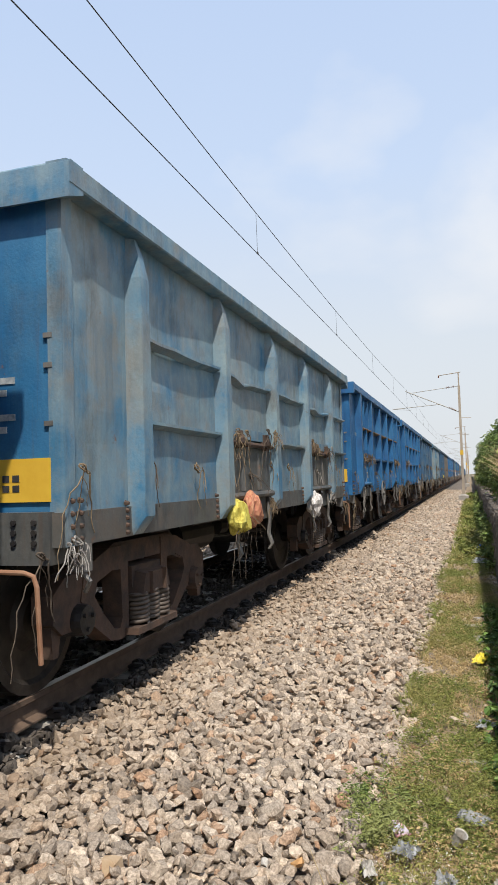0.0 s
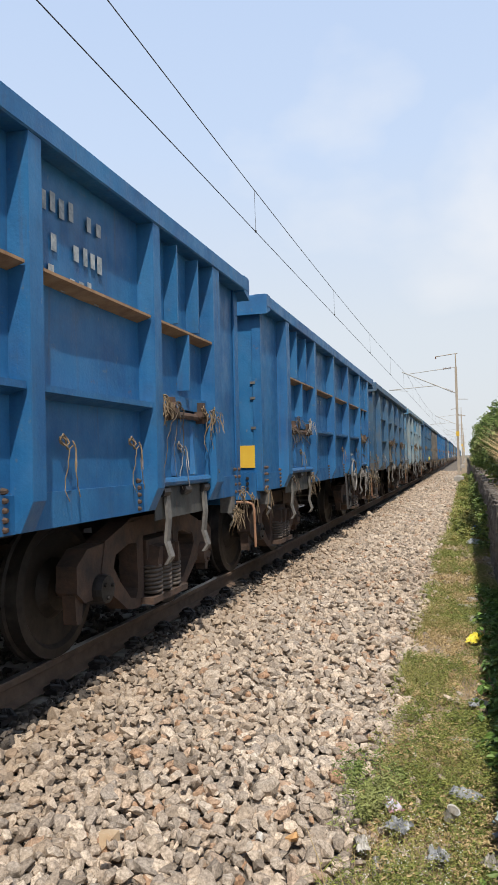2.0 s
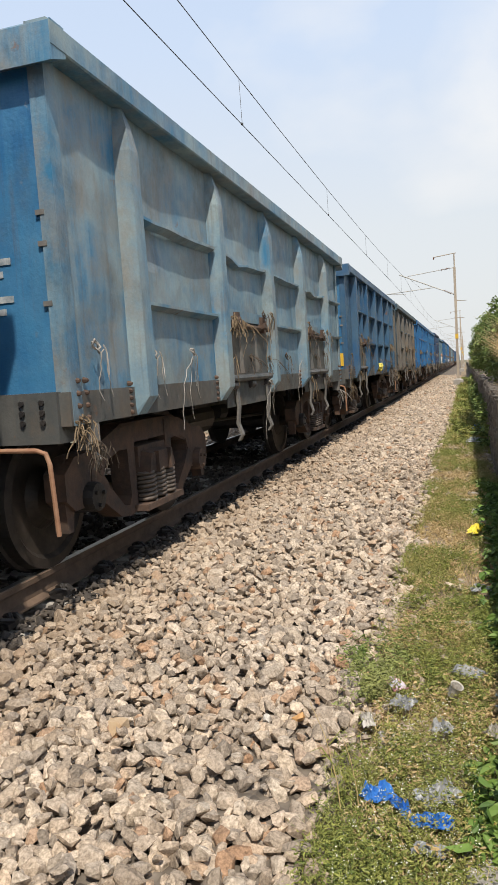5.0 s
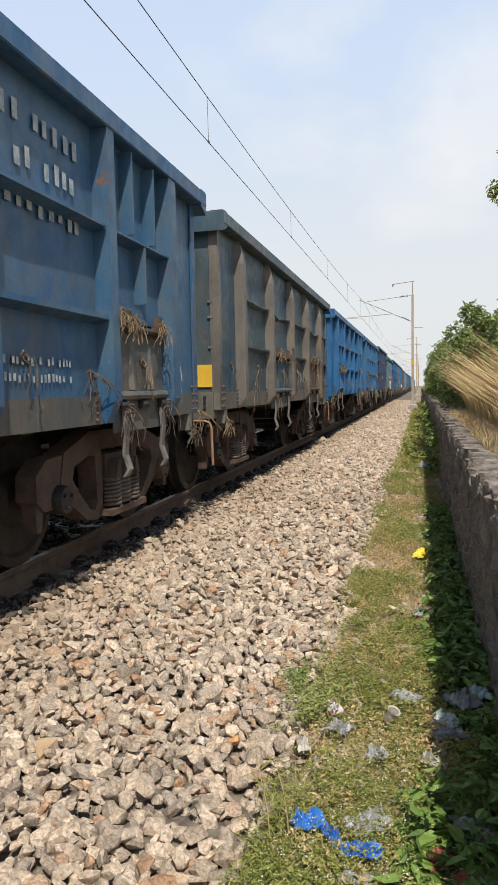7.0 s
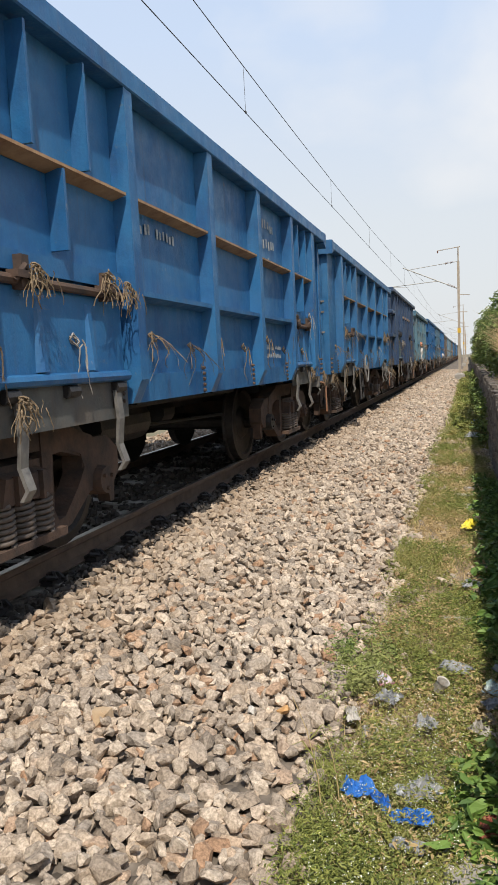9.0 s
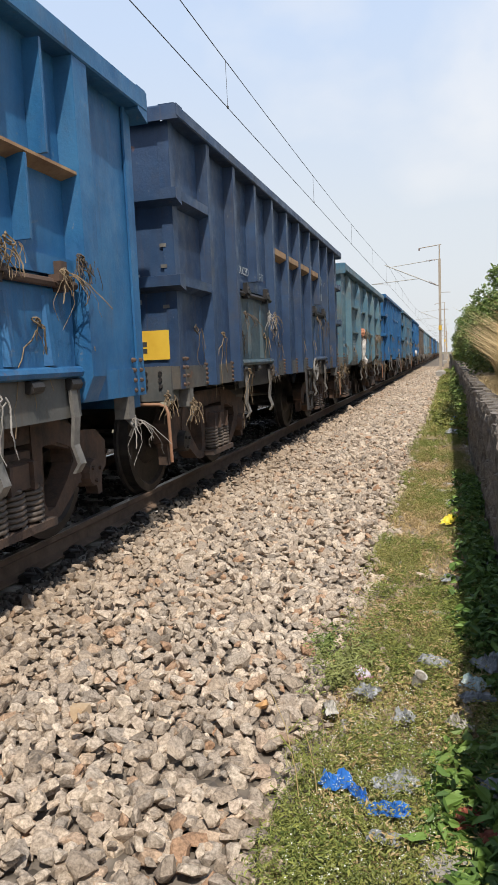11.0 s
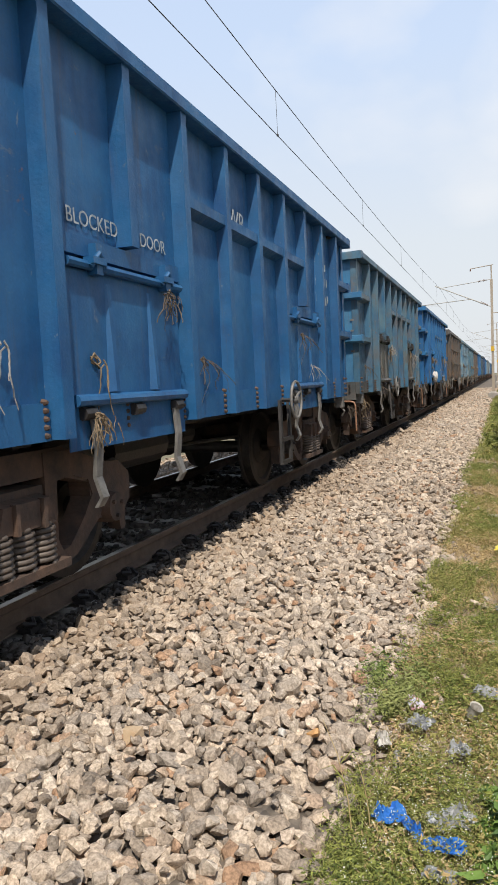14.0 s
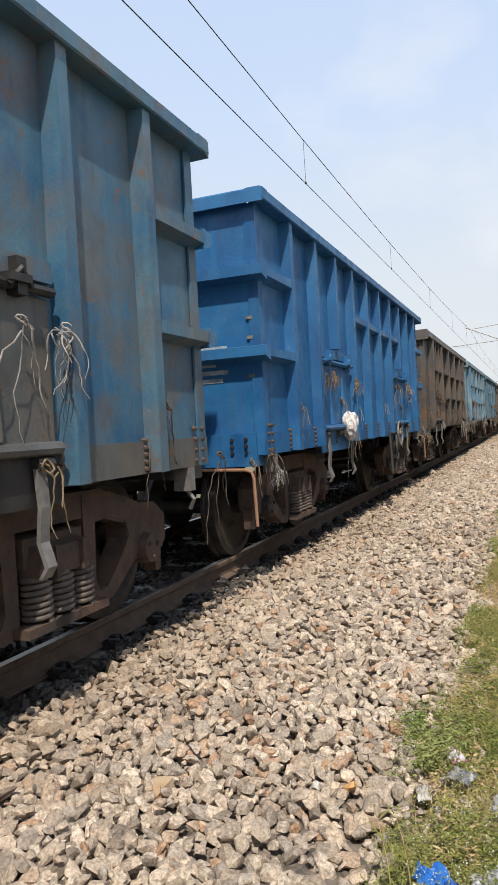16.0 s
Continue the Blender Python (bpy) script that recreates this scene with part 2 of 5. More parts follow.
def ballast_material(name, shade_stain=None):
    n = Nodes(name)
    geo = n.add("ShaderNodeNewGeometry")
    r = n.add("ShaderNodeValToRGB")
    cr = r.color_ramp
    cr.elements[0].position, cr.elements[0].color = 0.0, (0.25, 0.22, 0.19, 1)
    cr.elements[1].position, cr.elements[1].color = 1.0, (0.74, 0.65, 0.555, 1)
    for pos, c in ((0.2, (0.58, 0.50, 0.42)), (0.45, (0.38, 0.345, 0.31)), (0.70, (0.70, 0.61, 0.51)), (0.79, (0.45, 0.29, 0.19)), (0.83, (0.60, 0.545, 0.48))):
        e = cr.elements.new(pos)
        e.color = (*c, 1)
    n.link(geo.outputs["Random Per Island"], r.inputs["Fac"])
    grain = n.ramp(n.noise(70.0, 6, 0.75), 0.34, 0.66, (0.36, 0.325, 0.285), (1.20, 1.155, 1.09))
    col = n.mix(1.0, r.outputs["Color"], grain, "MULTIPLY")
    sep = n.add("ShaderNodeSeparateXYZ")
    n.link(n.raw, sep.inputs[0])
    near = n.add("ShaderNodeMapRange")
    near.inputs["From Min"].default_value, near.inputs["From Max"].default_value = 2.1, 1.15
    near.inputs["To Min"].default_value, near.inputs["To Max"].default_value = 0.0, 0.75
    n.link(sep.outputs["X"], near.inputs["Value"])
    dust = n.mix(1.0, near.outputs[0], n.ramp(n.noise(2.3, 5), 0.3, 0.6, (0.25, 0.25, 0.25), (1, 1, 1)), "MULTIPLY")
    col = n.mix(dust, col, n.mix(n.noise(20.0, 3), (0.22, 0.155, 0.10), (0.36, 0.27, 0.185)))
    patch = n.ramp(n.noise(0.9, 4), 0.35, 0.7, (0.88, 0.84, 0.80), (1.06, 1.05, 1.04))
    col = n.mix(1.0, col, patch, "MULTIPLY")
    # near-black coat: oil plus the shade under the wagons, put into the colour
    if shade_stain:
        col = n.mix(n.ramp(n.noise(6.0, 5), 0.2, 0.6, (0.7, 0.7, 0.7), (0.95, 0.95, 0.95)), col, shade_stain)
    return n.done(col, 0.85, n.noise(90.0, 5), 0.5, 0.006)


STONE = ballast_material("granite_ballast")
# oily stones, blackened further to paint in the shade below the train
OILSHADE_STONE = ballast_material("oily_shaded_ballast", (0.028, 0.026, 0.025))


def bed_material():
    n = Nodes("ballast_bed")
    v = n.add("ShaderNodeTexVoronoi")
    v.inputs["Scale"].default_value = 15.0
    n.link(n.co, v.inputs["Vector"])
    # dark fines, with the shadow in the gaps between stones painted in
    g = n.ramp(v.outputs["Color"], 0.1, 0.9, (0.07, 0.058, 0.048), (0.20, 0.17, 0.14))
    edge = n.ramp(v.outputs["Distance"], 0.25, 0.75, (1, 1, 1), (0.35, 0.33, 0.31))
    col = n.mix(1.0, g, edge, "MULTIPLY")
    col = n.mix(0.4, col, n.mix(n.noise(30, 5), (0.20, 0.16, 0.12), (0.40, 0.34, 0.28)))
    return n.done(col, 0.9, v.outputs["Distance"], 1.0, -0.05)


BED = bed_material()
SOIL = simple("dry_soil", (0.20, 0.15, 0.095), (0.36, 0.28, 0.19), 1.4, 0.95, 0.6, 0.03, 0.0, 9.0)
GROUND = simple("scrub_ground", (0.10, 0.10, 0.05), (0.24, 0.20, 0.13), 0.5, 0.95, 0.6, 0.04, 0.0, 9.0)
WALLMAT = simple("rough_wall_stone", (0.085, 0.072, 0.062), (0.32, 0.28, 0.24), 4.5, 0.95, 0.9, 0.03, 0.0, 9.0)


def leaf_material(name, a, b, c):
    n = Nodes(name)
    geo = n.add("ShaderNodeNewGeometry")
    col = n.mix(n.ramp(geo.outputs["Random Per Island"], 0.1, 0.9), a, b)
    col = n.mix(n.ramp(n.noise(0.9, 3), 0.5, 0.75), col, c)
    n.bsdf.inputs["Transmission Weight"].default_value = 0.0
    return n.done(col, 0.6)


LEAF = leaf_material("bush_leaf", (0.07, 0.12, 0.025), (0.23, 0.31, 0.075), (0.36, 0.34, 0.13))
WEED = leaf_material("weed_leaf", (0.10, 0.135, 0.025), (0.31, 0.33, 0.08), (0.42, 0.33, 0.13))
DARKWEED = leaf_material("broad_weed_leaf", (0.06, 0.12, 0.022), (0.16, 0.26, 0.05), (0.17, 0.22, 0.06))
DRY = leaf_material("dry_reed", (0.38, 0.27, 0.12), (0.58, 0.44, 0.23), (0.46, 0.34, 0.17))


# ---- mesh helpers ----
class Geo:
    """Collects vertices and faces for one mesh."""

    def __init__(self):
        self.v, self.f = [], []

    def put(self, verts, faces):
        k = len(self.v)
        self.v += [tuple(p) for p in verts]
        self.f += [tuple(i + k for i in f) for f in faces]
        return self

    def box(self, x0, x1, y0, y1, z0, z1):
        x0, x1 = min(x0, x1), max(x0, x1)
        return self.put([(x0, y0, z0), (x1, y0, z0), (x1, y1, z0), (x0, y1, z0), (x0, y0, z1), (x1, y0, z1), (x1, y1, z1), (x0, y1, z1)],
                        [(3, 2, 1, 0), (4, 5, 6, 7), (0, 1, 5, 4), (1, 2, 6, 5), (2, 3, 7, 6), (3, 0, 4, 7)])

    def loft(self, rings, cap=True):
        """Joins closed rings of equal count."""
        n, m = len(rings[0]), len(rings)
        verts = [p for r in rings for p in r]
        faces = [(i * n + j, i * n + (j + 1) % n, (i + 1) * n + (j + 1) % n, (i + 1) * n + j) for i in range(m - 1) for j in range(n)]
        if cap:
            faces += [tuple(range(n - 1, -1, -1)), tuple((m - 1) * n + j for j in range(n))]
        return self.put(verts, faces)

    def tube(self, pts, r, seg=6, taper=1.0):
        pts = [Vector(p) for p in pts]
        rings = []
        for i, p in enumerate(pts):
            d = (pts[min(i + 1, len(pts) - 1)] - pts[max(i - 1, 0)])
            d = d.normalized() if d.length > 1e-9 else Vector((0, 0, 1))
            a = d.orthogonal().normalized() if i == 0 else (a - d * a.dot(d)).normalized()
            b = d.cross(a)
            rr = r * (1 + (taper - 1) * i / max(1, len(pts) - 1))
            rings.append([p + rr * (math.cos(2 * math.pi * k / seg) * a + math.sin(2 * math.pi * k / seg) * b) for k in range(seg)])
        return self.loft(rings)

    def prism(self, poly, x0, x1):
        """A polygon in (y, z) between two x."""
        return self.loft([[(x0, y, z) for y, z in poly], [(x1, y, z) for y, z in poly]])

    def mirror(self):
        g = Geo()
        g.v = [(-x, y, z) for x, y, z in self.v]
        g.f = [tuple(reversed(f)) for f in self.f]
        return g

    def flip_y(self, length):
        g = Geo()
        g.v = [(x, length - y, z) for x, y, z in self.v]
        g.f = [tuple(reversed(f)) for f in self.f]
        return g

    def mesh(self, name, smooth=False):
        me = bpy.data.meshes.new(name)
        me.from_pydata(self.v, [], self.f)
        bm = bmesh.new()
        bm.from_mesh(me)
        bmesh.ops.recalc_face_normals(bm, faces=bm.faces)
        bm.to_mesh(me)
        bm.free()
        if smooth:
            for p in me.polygons:
                p.use_smooth = True
        return me


def part(name, geo, material, parent, label="", smooth=False, at=None):
    """One mesh object under a thing or a part; its material hangs on the object."""
    me = geo if isinstance(geo, bpy.types.Mesh) else geo.mesh(name, smooth)
    if not me.materials:
        me.materials.append(material)
    ob = new(name, me)
    ob.material_slots[0].link = "OBJECT"
    ob.material_slots[0].material = material
    ob.parent = parent
    if at is not None:
        ob.location = at
    if label:
        tagged(ob, label)
    return ob


def thing(name, label, category, group="", kind="", at=(0, 0, 0)):
    ob = new(name)
    ob.empty_display_size = 0.2
    ob.location = at
    return tagged(ob, label, category, group, kind)


def solid(name, geo, material, label, category, kind="", group="", smooth=False):
    me = geo.mesh(name, smooth)
    me.materials.append(material)
    return tagged(new(name, me), label, category, group, kind)


def fast_mesh(name, verts, faces, material):
    """A large mesh from numpy arrays of vertices and triangles."""
    me = bpy.data.meshes.new(name)
    me.vertices.add(len(verts))
    me.vertices.foreach_set("co", np.asarray(verts, dtype=np.float32).ravel())
    k = faces.shape[1]
    me.loops.add(faces.size)
    me.loops.foreach_set("vertex_index", faces.astype(np.int32).ravel())
    me.polygons.add(len(faces))
    me.polygons.foreach_set("loop_start", np.arange(0, faces.size, k, dtype=np.int32))
    me.update(calc_edges=True)
    me.validate()
    me.shade_flat()
    me.materials.append(material)
    return me


def letters(text, size, m, material, parent, name="lettering"):
    """Painted words as a thin mesh under a wagon."""
    cu = bpy.data.curves.new(name, "FONT")
    cu.body, cu.size, cu.extrude, cu.align_x = text, size, 0.001, "CENTER"
    tmp = new("tmp_text", cu)
    bpy.context.view_layer.update()
    me = bpy.data.meshes.new_from_object(tmp.evaluated_get(bpy.context.evaluated_depsgraph_get()))
    bpy.data.objects.remove(tmp)
    bpy.data.curves.remove(cu)
    me.transform(m)
    me.materials.clear()
    me.materials.append(material)
    return part(name, me, material, parent)

# ---- ground, track bed, wall ----
rng = np.random.default_rng(7)
TOP = -0.20      # ballast level at the rail
EDGE = 3.20      # where the ballast ends
WEEDZ = -0.33


def ballast_z(x):
    x = np.abs(x)
    return np.interp(x, [0.0, 1.0, 1.5, 3.0, 3.35], [-0.21, -0.21, -0.225, -0.29, -0.35])


solid("ground", Geo().put([(-1500, -300, -0.42), (1500, -300, -0.42), (1500, 3000, -0.42), (-1500, 3000, -0.42)], [(0, 1, 2, 3)]),
      GROUND, "flat scrubby earth running to the horizon", "ground", "structure")


def strip(xs, zs, y0, y1, step, wob=0.0):
    g = Geo()
    ys = np.arange(y0, y1 + step, step)
    for y in ys:
        for x, z in zip(xs, zs):
            g.v.append((x, y, z + wob * noise.noise(Vector((x * 2, y * 2, 0)))))
    n = len(xs)
    g.f = [(i * n + j, i * n + j + 1, (i + 1) * n + j + 1, (i + 1) * n + j) for i in range(len(ys) - 1) for j in range(n - 1)]
    return g


bed_x = np.linspace(-3.4, 3.4, 18)
# the bed's dark colour also stands in for shadow between the stones
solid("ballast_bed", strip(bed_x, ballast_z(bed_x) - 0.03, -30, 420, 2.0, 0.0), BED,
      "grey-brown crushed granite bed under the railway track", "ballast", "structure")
solid("verge", strip([3.2, 3.5, 3.8, 4.2], [-0.36, WEEDZ - 0.01, WEEDZ - 0.02, WEEDZ - 0.02], -30, 420, 1.0, 0.03), SOIL,
      "narrow strip of dry soil beside the ballast", "ground", "structure")


def stones(name, count, xr, yr, size, label, lift=0.0, zf=ballast_z, seed=3, material=STONE, pitch=0.0):
    """Angular crushed stones, scattered, or bedded side by side about pitch apart; one mesh of stuff."""
    r = np.random.default_rng(seed)
    shapes = []
    for k in range(22):
        bm = bmesh.new()
        pts = r.normal(size=(17, 3))
        pts /= (np.abs(pts) ** 3).sum(1)[:, None] ** (1 / 3)
        pts *= r.uniform(0.86, 1.0, (17, 1)) * np.array([1.0, r.uniform(0.60, 0.88), r.uniform(0.42, 0.62)])
        for p in pts:
            bm.verts.new(p)
        bmesh.ops.convex_hull(bm, input=bm.verts)
        bmesh.ops.delete(bm, geom=[v for v in bm.verts if not v.link_faces], context="VERTS")
        bm.verts.index_update()
        bmesh.ops.triangulate(bm, faces=bm.faces)
        shapes.append((np.array([v.co[:] for v in bm.verts]), np.array([[v.index for v in f.verts] for f in bm.faces])))
        bm.free()
    vs, fs, base = [], [], 0
    if pitch:
        gx, gy = np.meshgrid(np.arange(xr[0], xr[1], pitch), np.arange(yr[0], yr[1], pitch * 0.87))
        gx[::2] += pitch / 2
        px, py = gx.ravel() + r.normal(0, pitch * 0.17, gx.size), gy.ravel() + r.normal(0, pitch * 0.17, gx.size)
        count = gx.size
    else:
        px, py = r.uniform(*xr, count), r.uniform(*yr, count)
    kind = r.integers(0, len(shapes), count)
    for k, (sv, sf) in enumerate(shapes):
        m = int((kind == k).sum())
        x, y = px[kind == k], py[kind == k]
        keep = ~((np.abs(np.abs(x) - 0.873) < 0.13))
        if xr[1] > 3 and zf is ballast_z:
            keep &= x < EDGE + 0.08 + 0.07 * np.sin(y * 1.7) + 0.06 * np.sin(y * 4.1 + 1) + r.normal(0, 0.07, m)
        x, y = x[keep], y[keep]
        m = len(x)
        s = 0.5 * size * np.exp(r.normal(0, 0.26, m))
        az, tx, ty = r.uniform(0, 2 * np.pi, m), r.normal(0, 0.5, m), r.normal(0, 0.5, m)
        cz, sz, cx, sx, cy, sy = np.cos(az), np.sin(az), np.cos(tx), np.sin(tx), np.cos(ty), np.sin(ty)
        one, zero = np.ones(m), np.zeros(m)
        RZ = np.stack([np.stack([cz, -sz, zero], 1), np.stack([sz, cz, zero], 1), np.stack([zero, zero, one], 1)], 1)
        RX = np.stack([np.stack([one, zero, zero], 1), np.stack([zero, cx, -sx], 1), np.stack([zero, sx, cx], 1)], 1)
        RY = np.stack([np.stack([cy, zero, sy], 1), np.stack([zero, one, zero], 1), np.stack([-sy, zero, cy], 1)], 1)
        R = RX @ RY @ RZ
        P = np.einsum("mij,vj->mvi", R, sv) * s[:, None, None]
        z = zf(x) + lift + (r.uniform(-0.012, 0.022, m) if pitch else r.uniform(-0.046, 0.030, m)) + 0.018 * np.sin(x * 5 + y * 2.3) * np.sin(y * 3.1 - x)
        P += np.stack([x, y, z], 1)[:, None, :]
        vs.append(P.reshape(-1, 3))
        fs.append((sf[None] + (np.arange(m) * len(sv))[:, None, None] + base).reshape(-1, 3))
        base += m * len(sv)
    me = fast_mesh(name, np.concatenate(vs), np.concatenate(fs), material)
    return tagged(new(name, me), label, "ballast stones", "", "stuff")


stones("ballast_stones", 0, (1.20, 3.5), (1.2, 13), 0.078, "angular pinkish-grey crushed granite stones heaped beside the rail", seed=3, pitch=0.0605)
stones("ballast_stones", 11000, (1.08, 3.5), (1.2, 13), 0.066, "darker crushed granite stones wedged below the surface", seed=31, lift=-0.035)
stones("ballast_stones", 2000, (1.15, 3.5), (1.2, 13), 0.076, "loose angular granite stones lying on top of the ballast", seed=32, lift=0.030)
stones("ballast_stones", 0, (1.20, 3.42), (13, 32), 0.100, "angular pinkish-grey crushed granite stones along the track", seed=4, pitch=0.080)
stones("ballast_stones", 6000, (1.08, 3.42), (13, 32), 0.10, "crushed granite stones wedged below the surface along the track", seed=33, lift=-0.03)
stones("ballast_stones", 9000, (1.08, 3.42), (30, 75), 0.14, "angular pinkish-grey crushed granite stones along the far track", seed=5)
stones("ballast_stones", 5000, (-3.4, -0.97), (1.5, 26), 0.11, "crushed granite stones beyond the rails", seed=6)
# both dark bands carry oil stain and painted wagon shade in their colour
stones("ballast_stones", 6000, (-0.76, 0.76), (1.0, 26), 0.09, "oily crushed stones between the rails, coloured darker for wagon shade", seed=8, material=OILSHADE_STONE)
stones("ballast_stones", 5200, (0.96, 1.24), (1.2, 22), 0.055, "stained stones along the rail foot, coloured darker for wagon shade", seed=9, lift=0.02, material=OILSHADE_STONE)

stones("ballast_stones", 9000, (1.08, 3.5), (-6, 1.2), 0.085, "angular crushed granite stones beside the track", seed=14)
stones("verge_stones", 900, (3.25, 4.12), (1.4, 14), 0.055, "loose crushed stones strewn on the verge", seed=12, zf=lambda x: np.full(len(x), WEEDZ + 0.01))

# rails: foot, web and head of a flat-bottomed section
RAIL_PROFILE = [(-0.075, -0.172), (0.075, -0.172), (0.075, -0.160), (0.014, -0.140), (0.010, -0.055), (0.035, -0.040), (0.035, -0.006), (0.028, 0.0),
                (-0.028, 0.0), (-0.035, -0.006), (-0.035, -0.040), (-0.010, -0.055), (-0.014, -0.140), (-0.075, -0.160)]
for rx in (0.873, -0.873):
    rail = thing("rail", "rusty steel flat-bottomed rail with a polished running surface", "rail", "the two rails", "structure")
    g = Geo()
    ys = [-30 + 25 * k for k in range(19)]
    g.loft([[(rx + px, y, pz) for px, pz in RAIL_PROFILE] for y in ys])
    part("rail_body", g, RAILRUST, rail)
    part("running_surface", Geo().box(rx - 0.026, rx + 0.026, -30, 420, -0.001, 0.0035), RAILHEAD, rail, "bright worn running band on the rail head")


def make_sleeper():
    s = thing("sleeper", "grey concrete sleeper half buried in ballast, with spring clips", "sleeper", "sleepers under the rails")
    g = Geo()
    g.loft([[(x, dy * w, z) for dy, z in ((-0.5, -0.40), (0.5, -0.40), (0.42, zt), (-0.42, zt))] for x, w, zt in
            ((-1.375, 0.27, -0.29), (-1.05, 0.27, -0.215), (-0.6, 0.26, -0.19), (0.0, 0.22, -0.225), (0.6, 0.26, -0.19), (1.05, 0.27, -0.215), (1.375, 0.27, -0.29))])
    part("sleeper_block", g, CONCRETE, s)
    clip = Geo()
    clip.tube([(0, -0.06, 0), (0.05, -0.065, 0.03), (0.10, -0.03, 0.02), (0.06, 0.0, 0.045), (0.0, 0.03, 0.02), (0.06, 0.065, 0.025), (0.11, 0.05, -0.01)], 0.019, 6)
    clip.box(0.0, 0.10, -0.075, 0.075, -0.03, 0.008)
    me = clip.mesh("rail_clip")
    for rx in (0.873, -0.873):
        for sd in (1, -1):
            c = part("rail_clip", me, OILY, s, at=(rx + sd * 0.07, 0, -0.155))
            if sd < 0:
                c.rotation_euler = (0, 0, math.pi)
    return s


sleeper = make_sleeper()
sleeper.location = (0, 1.2, 0)
for k in range(1, 75):
    copy_thing(sleeper, pose(0, 1.2 + 0.6 * k, 0))

# retaining wall of rough stones with an earth bank behind it
WALL_X, WALL_TOP = 4.16, 0.72
wall = thing("wall_east", "rough grey stone retaining wall along the railway", "wall", "", "structure")
g = Geo()
ys = np.arange(-30, 121, 1.5)
g.loft([[(WALL_X + 0.05, y, -0.6), (WALL_X + 0.25, y, -0.6), (WALL_X + 0.20, y, WALL_TOP - 0.06), (WALL_X + 0.05, y, WALL_TOP - 0.06)] for y in ys])
part("wall_core", g, WALLMAT, wall, "mortar core of the wall")
wr = random.Random(4)
g, y = Geo(), -30.0
while y < 120:
    w, dz, dx = wr.uniform(0.16, 0.42), wr.gauss(0, 0.014), wr.gauss(0, 0.014)
    g.loft([[(WALL_X - e + dx, y + 0.01, z), (WALL_X + 0.17 + e, y + 0.012, z), (WALL_X + 0.17 + e, y + w, z), (WALL_X - e + dx, y + w - 0.01, z)] for z, e in ((WALL_TOP - 0.09, 0.0), (WALL_TOP - 0.05, 0.02), (WALL_TOP - 0.02 + dz, 0.008), (WALL_TOP + dz, -0.03))])
    y += w
part("coping_stones", g, WALLMAT, wall, "weathered narrow stones along the top of the wall")


def wall_stone_mesh(w, h):
    """A rough upright stone, split along its height."""
    gg = Geo()
    rings = []
    for k in range(6):
        z = h * (k / 5 - 0.5)
        a = w / 2 * (0.78 + 0.22 * math.sin(math.pi * (k + 0.5) / 6)) * wr.uniform(0.85, 1.08)
        o, deep = wr.uniform(-0.15, 0.15) * w, wr.uniform(0.02, 0.065)
        rings.append([(0.06, o - a, z), (-deep * 0.4, o - a * 0.92, z), (-deep, o + wr.uniform(-0.3, 0.3) * a, z), (-deep * 0.3, o + a * 0.92, z), (0.06, o + a, z)])
    gg.loft(rings)
    return gg.mesh("wall_stone")


WWID = [0.07, 0.09, 0.11, 0.13, 0.10, 0.15, 0.08, 0.12, 0.18, 0.10]
WSTONES = [wall_stone_mesh(w, h) for w, h in zip(WWID, (0.40, 0.38, 0.42, 0.36, 0.44, 0.38, 0.36, 0.42, 0.37, 0.39))]
n_stone, rest = 0, Geo()
for row in range(3):
    y = 1.5 + 0.05 * row
    while y < 40:
        k = wr.randrange(len(WSTONES))
        cy, cz, lean, dx = y + WWID[k] / 2, -0.20 + 0.362 * row + wr.uniform(-0.04, 0.04), wr.gauss(0, 0.10), wr.uniform(-0.012, 0.012)
        if 3.0 < y < 16 and n_stone < 300:
            part("stone", WSTONES[k], WALLMAT, wall, at=(WALL_X + dx, cy, cz)).rotation_euler = (lean, 0, 0)
            n_stone += 1
        else:
            rest.put([(WALL_X + dx + v.co.x, cy + v.co.y - lean * v.co.z, cz + v.co.z) for v in WSTONES[k].vertices], [tuple(p.vertices) for p in WSTONES[k].polygons])
        y += WWID[k] * 0.94
r = part("stones", rest, WALLMAT, wall)
tagged(r, kind="stuff")

bank = strip([4.31, 4.9, 6.0, 9.0, 14.0, 60.0], [0.66, 0.70, 0.78, 0.85, 0.8, -0.41], -30, 420, 3.0, 0.05)
solid("earth_bank", bank, SOIL, "raised bank of dry brown earth behind the wall", "ground", "structure")


# ---- overhead line ----
def catenary_z(y):
    """Messenger wire between masts 54 m apart."""
    u = ((y - 47.0) % 54.0) / 54.0
    return 6.30 + 0.50 * (2 * u - 1) ** 2


def contact_x(y):
    return 0.17 + 0.02 * math.sin(y * 0.05)


g = Geo()
g.tube([(contact_x(y), y, 5.58) for y in range(-30, 420, 9)], 0.0075, 5)
solid("contact_wire", g, WIRE, "dark grooved contact wire strung over the track", "overhead wire")
g = Geo()
g.tube([(contact_x(y), y, catenary_z(y)) for y in np.arange(-30, 420, 3.0)], 0.0075, 5)
solid("messenger_wire", g, WIRE, "dark stranded messenger wire above the contact wire", "overhead wire")
for k in range(-5, 40):
    y = 12.25 + 8.1 * k
    g = Geo()
    g.tube([(contact_x(y), y, 5.585), (contact_x(y), y - 0.03, catenary_z(y))], 0.004, 5)
    g.box(contact_x(y) - 0.012, contact_x(y) + 0.012, y - 0.03, y + 0.03, 5.575, 5.61)
    solid("dropper", g, WIRE, "thin vertical dropper wire between the overhead wires", "dropper wire", group="dropper wires")


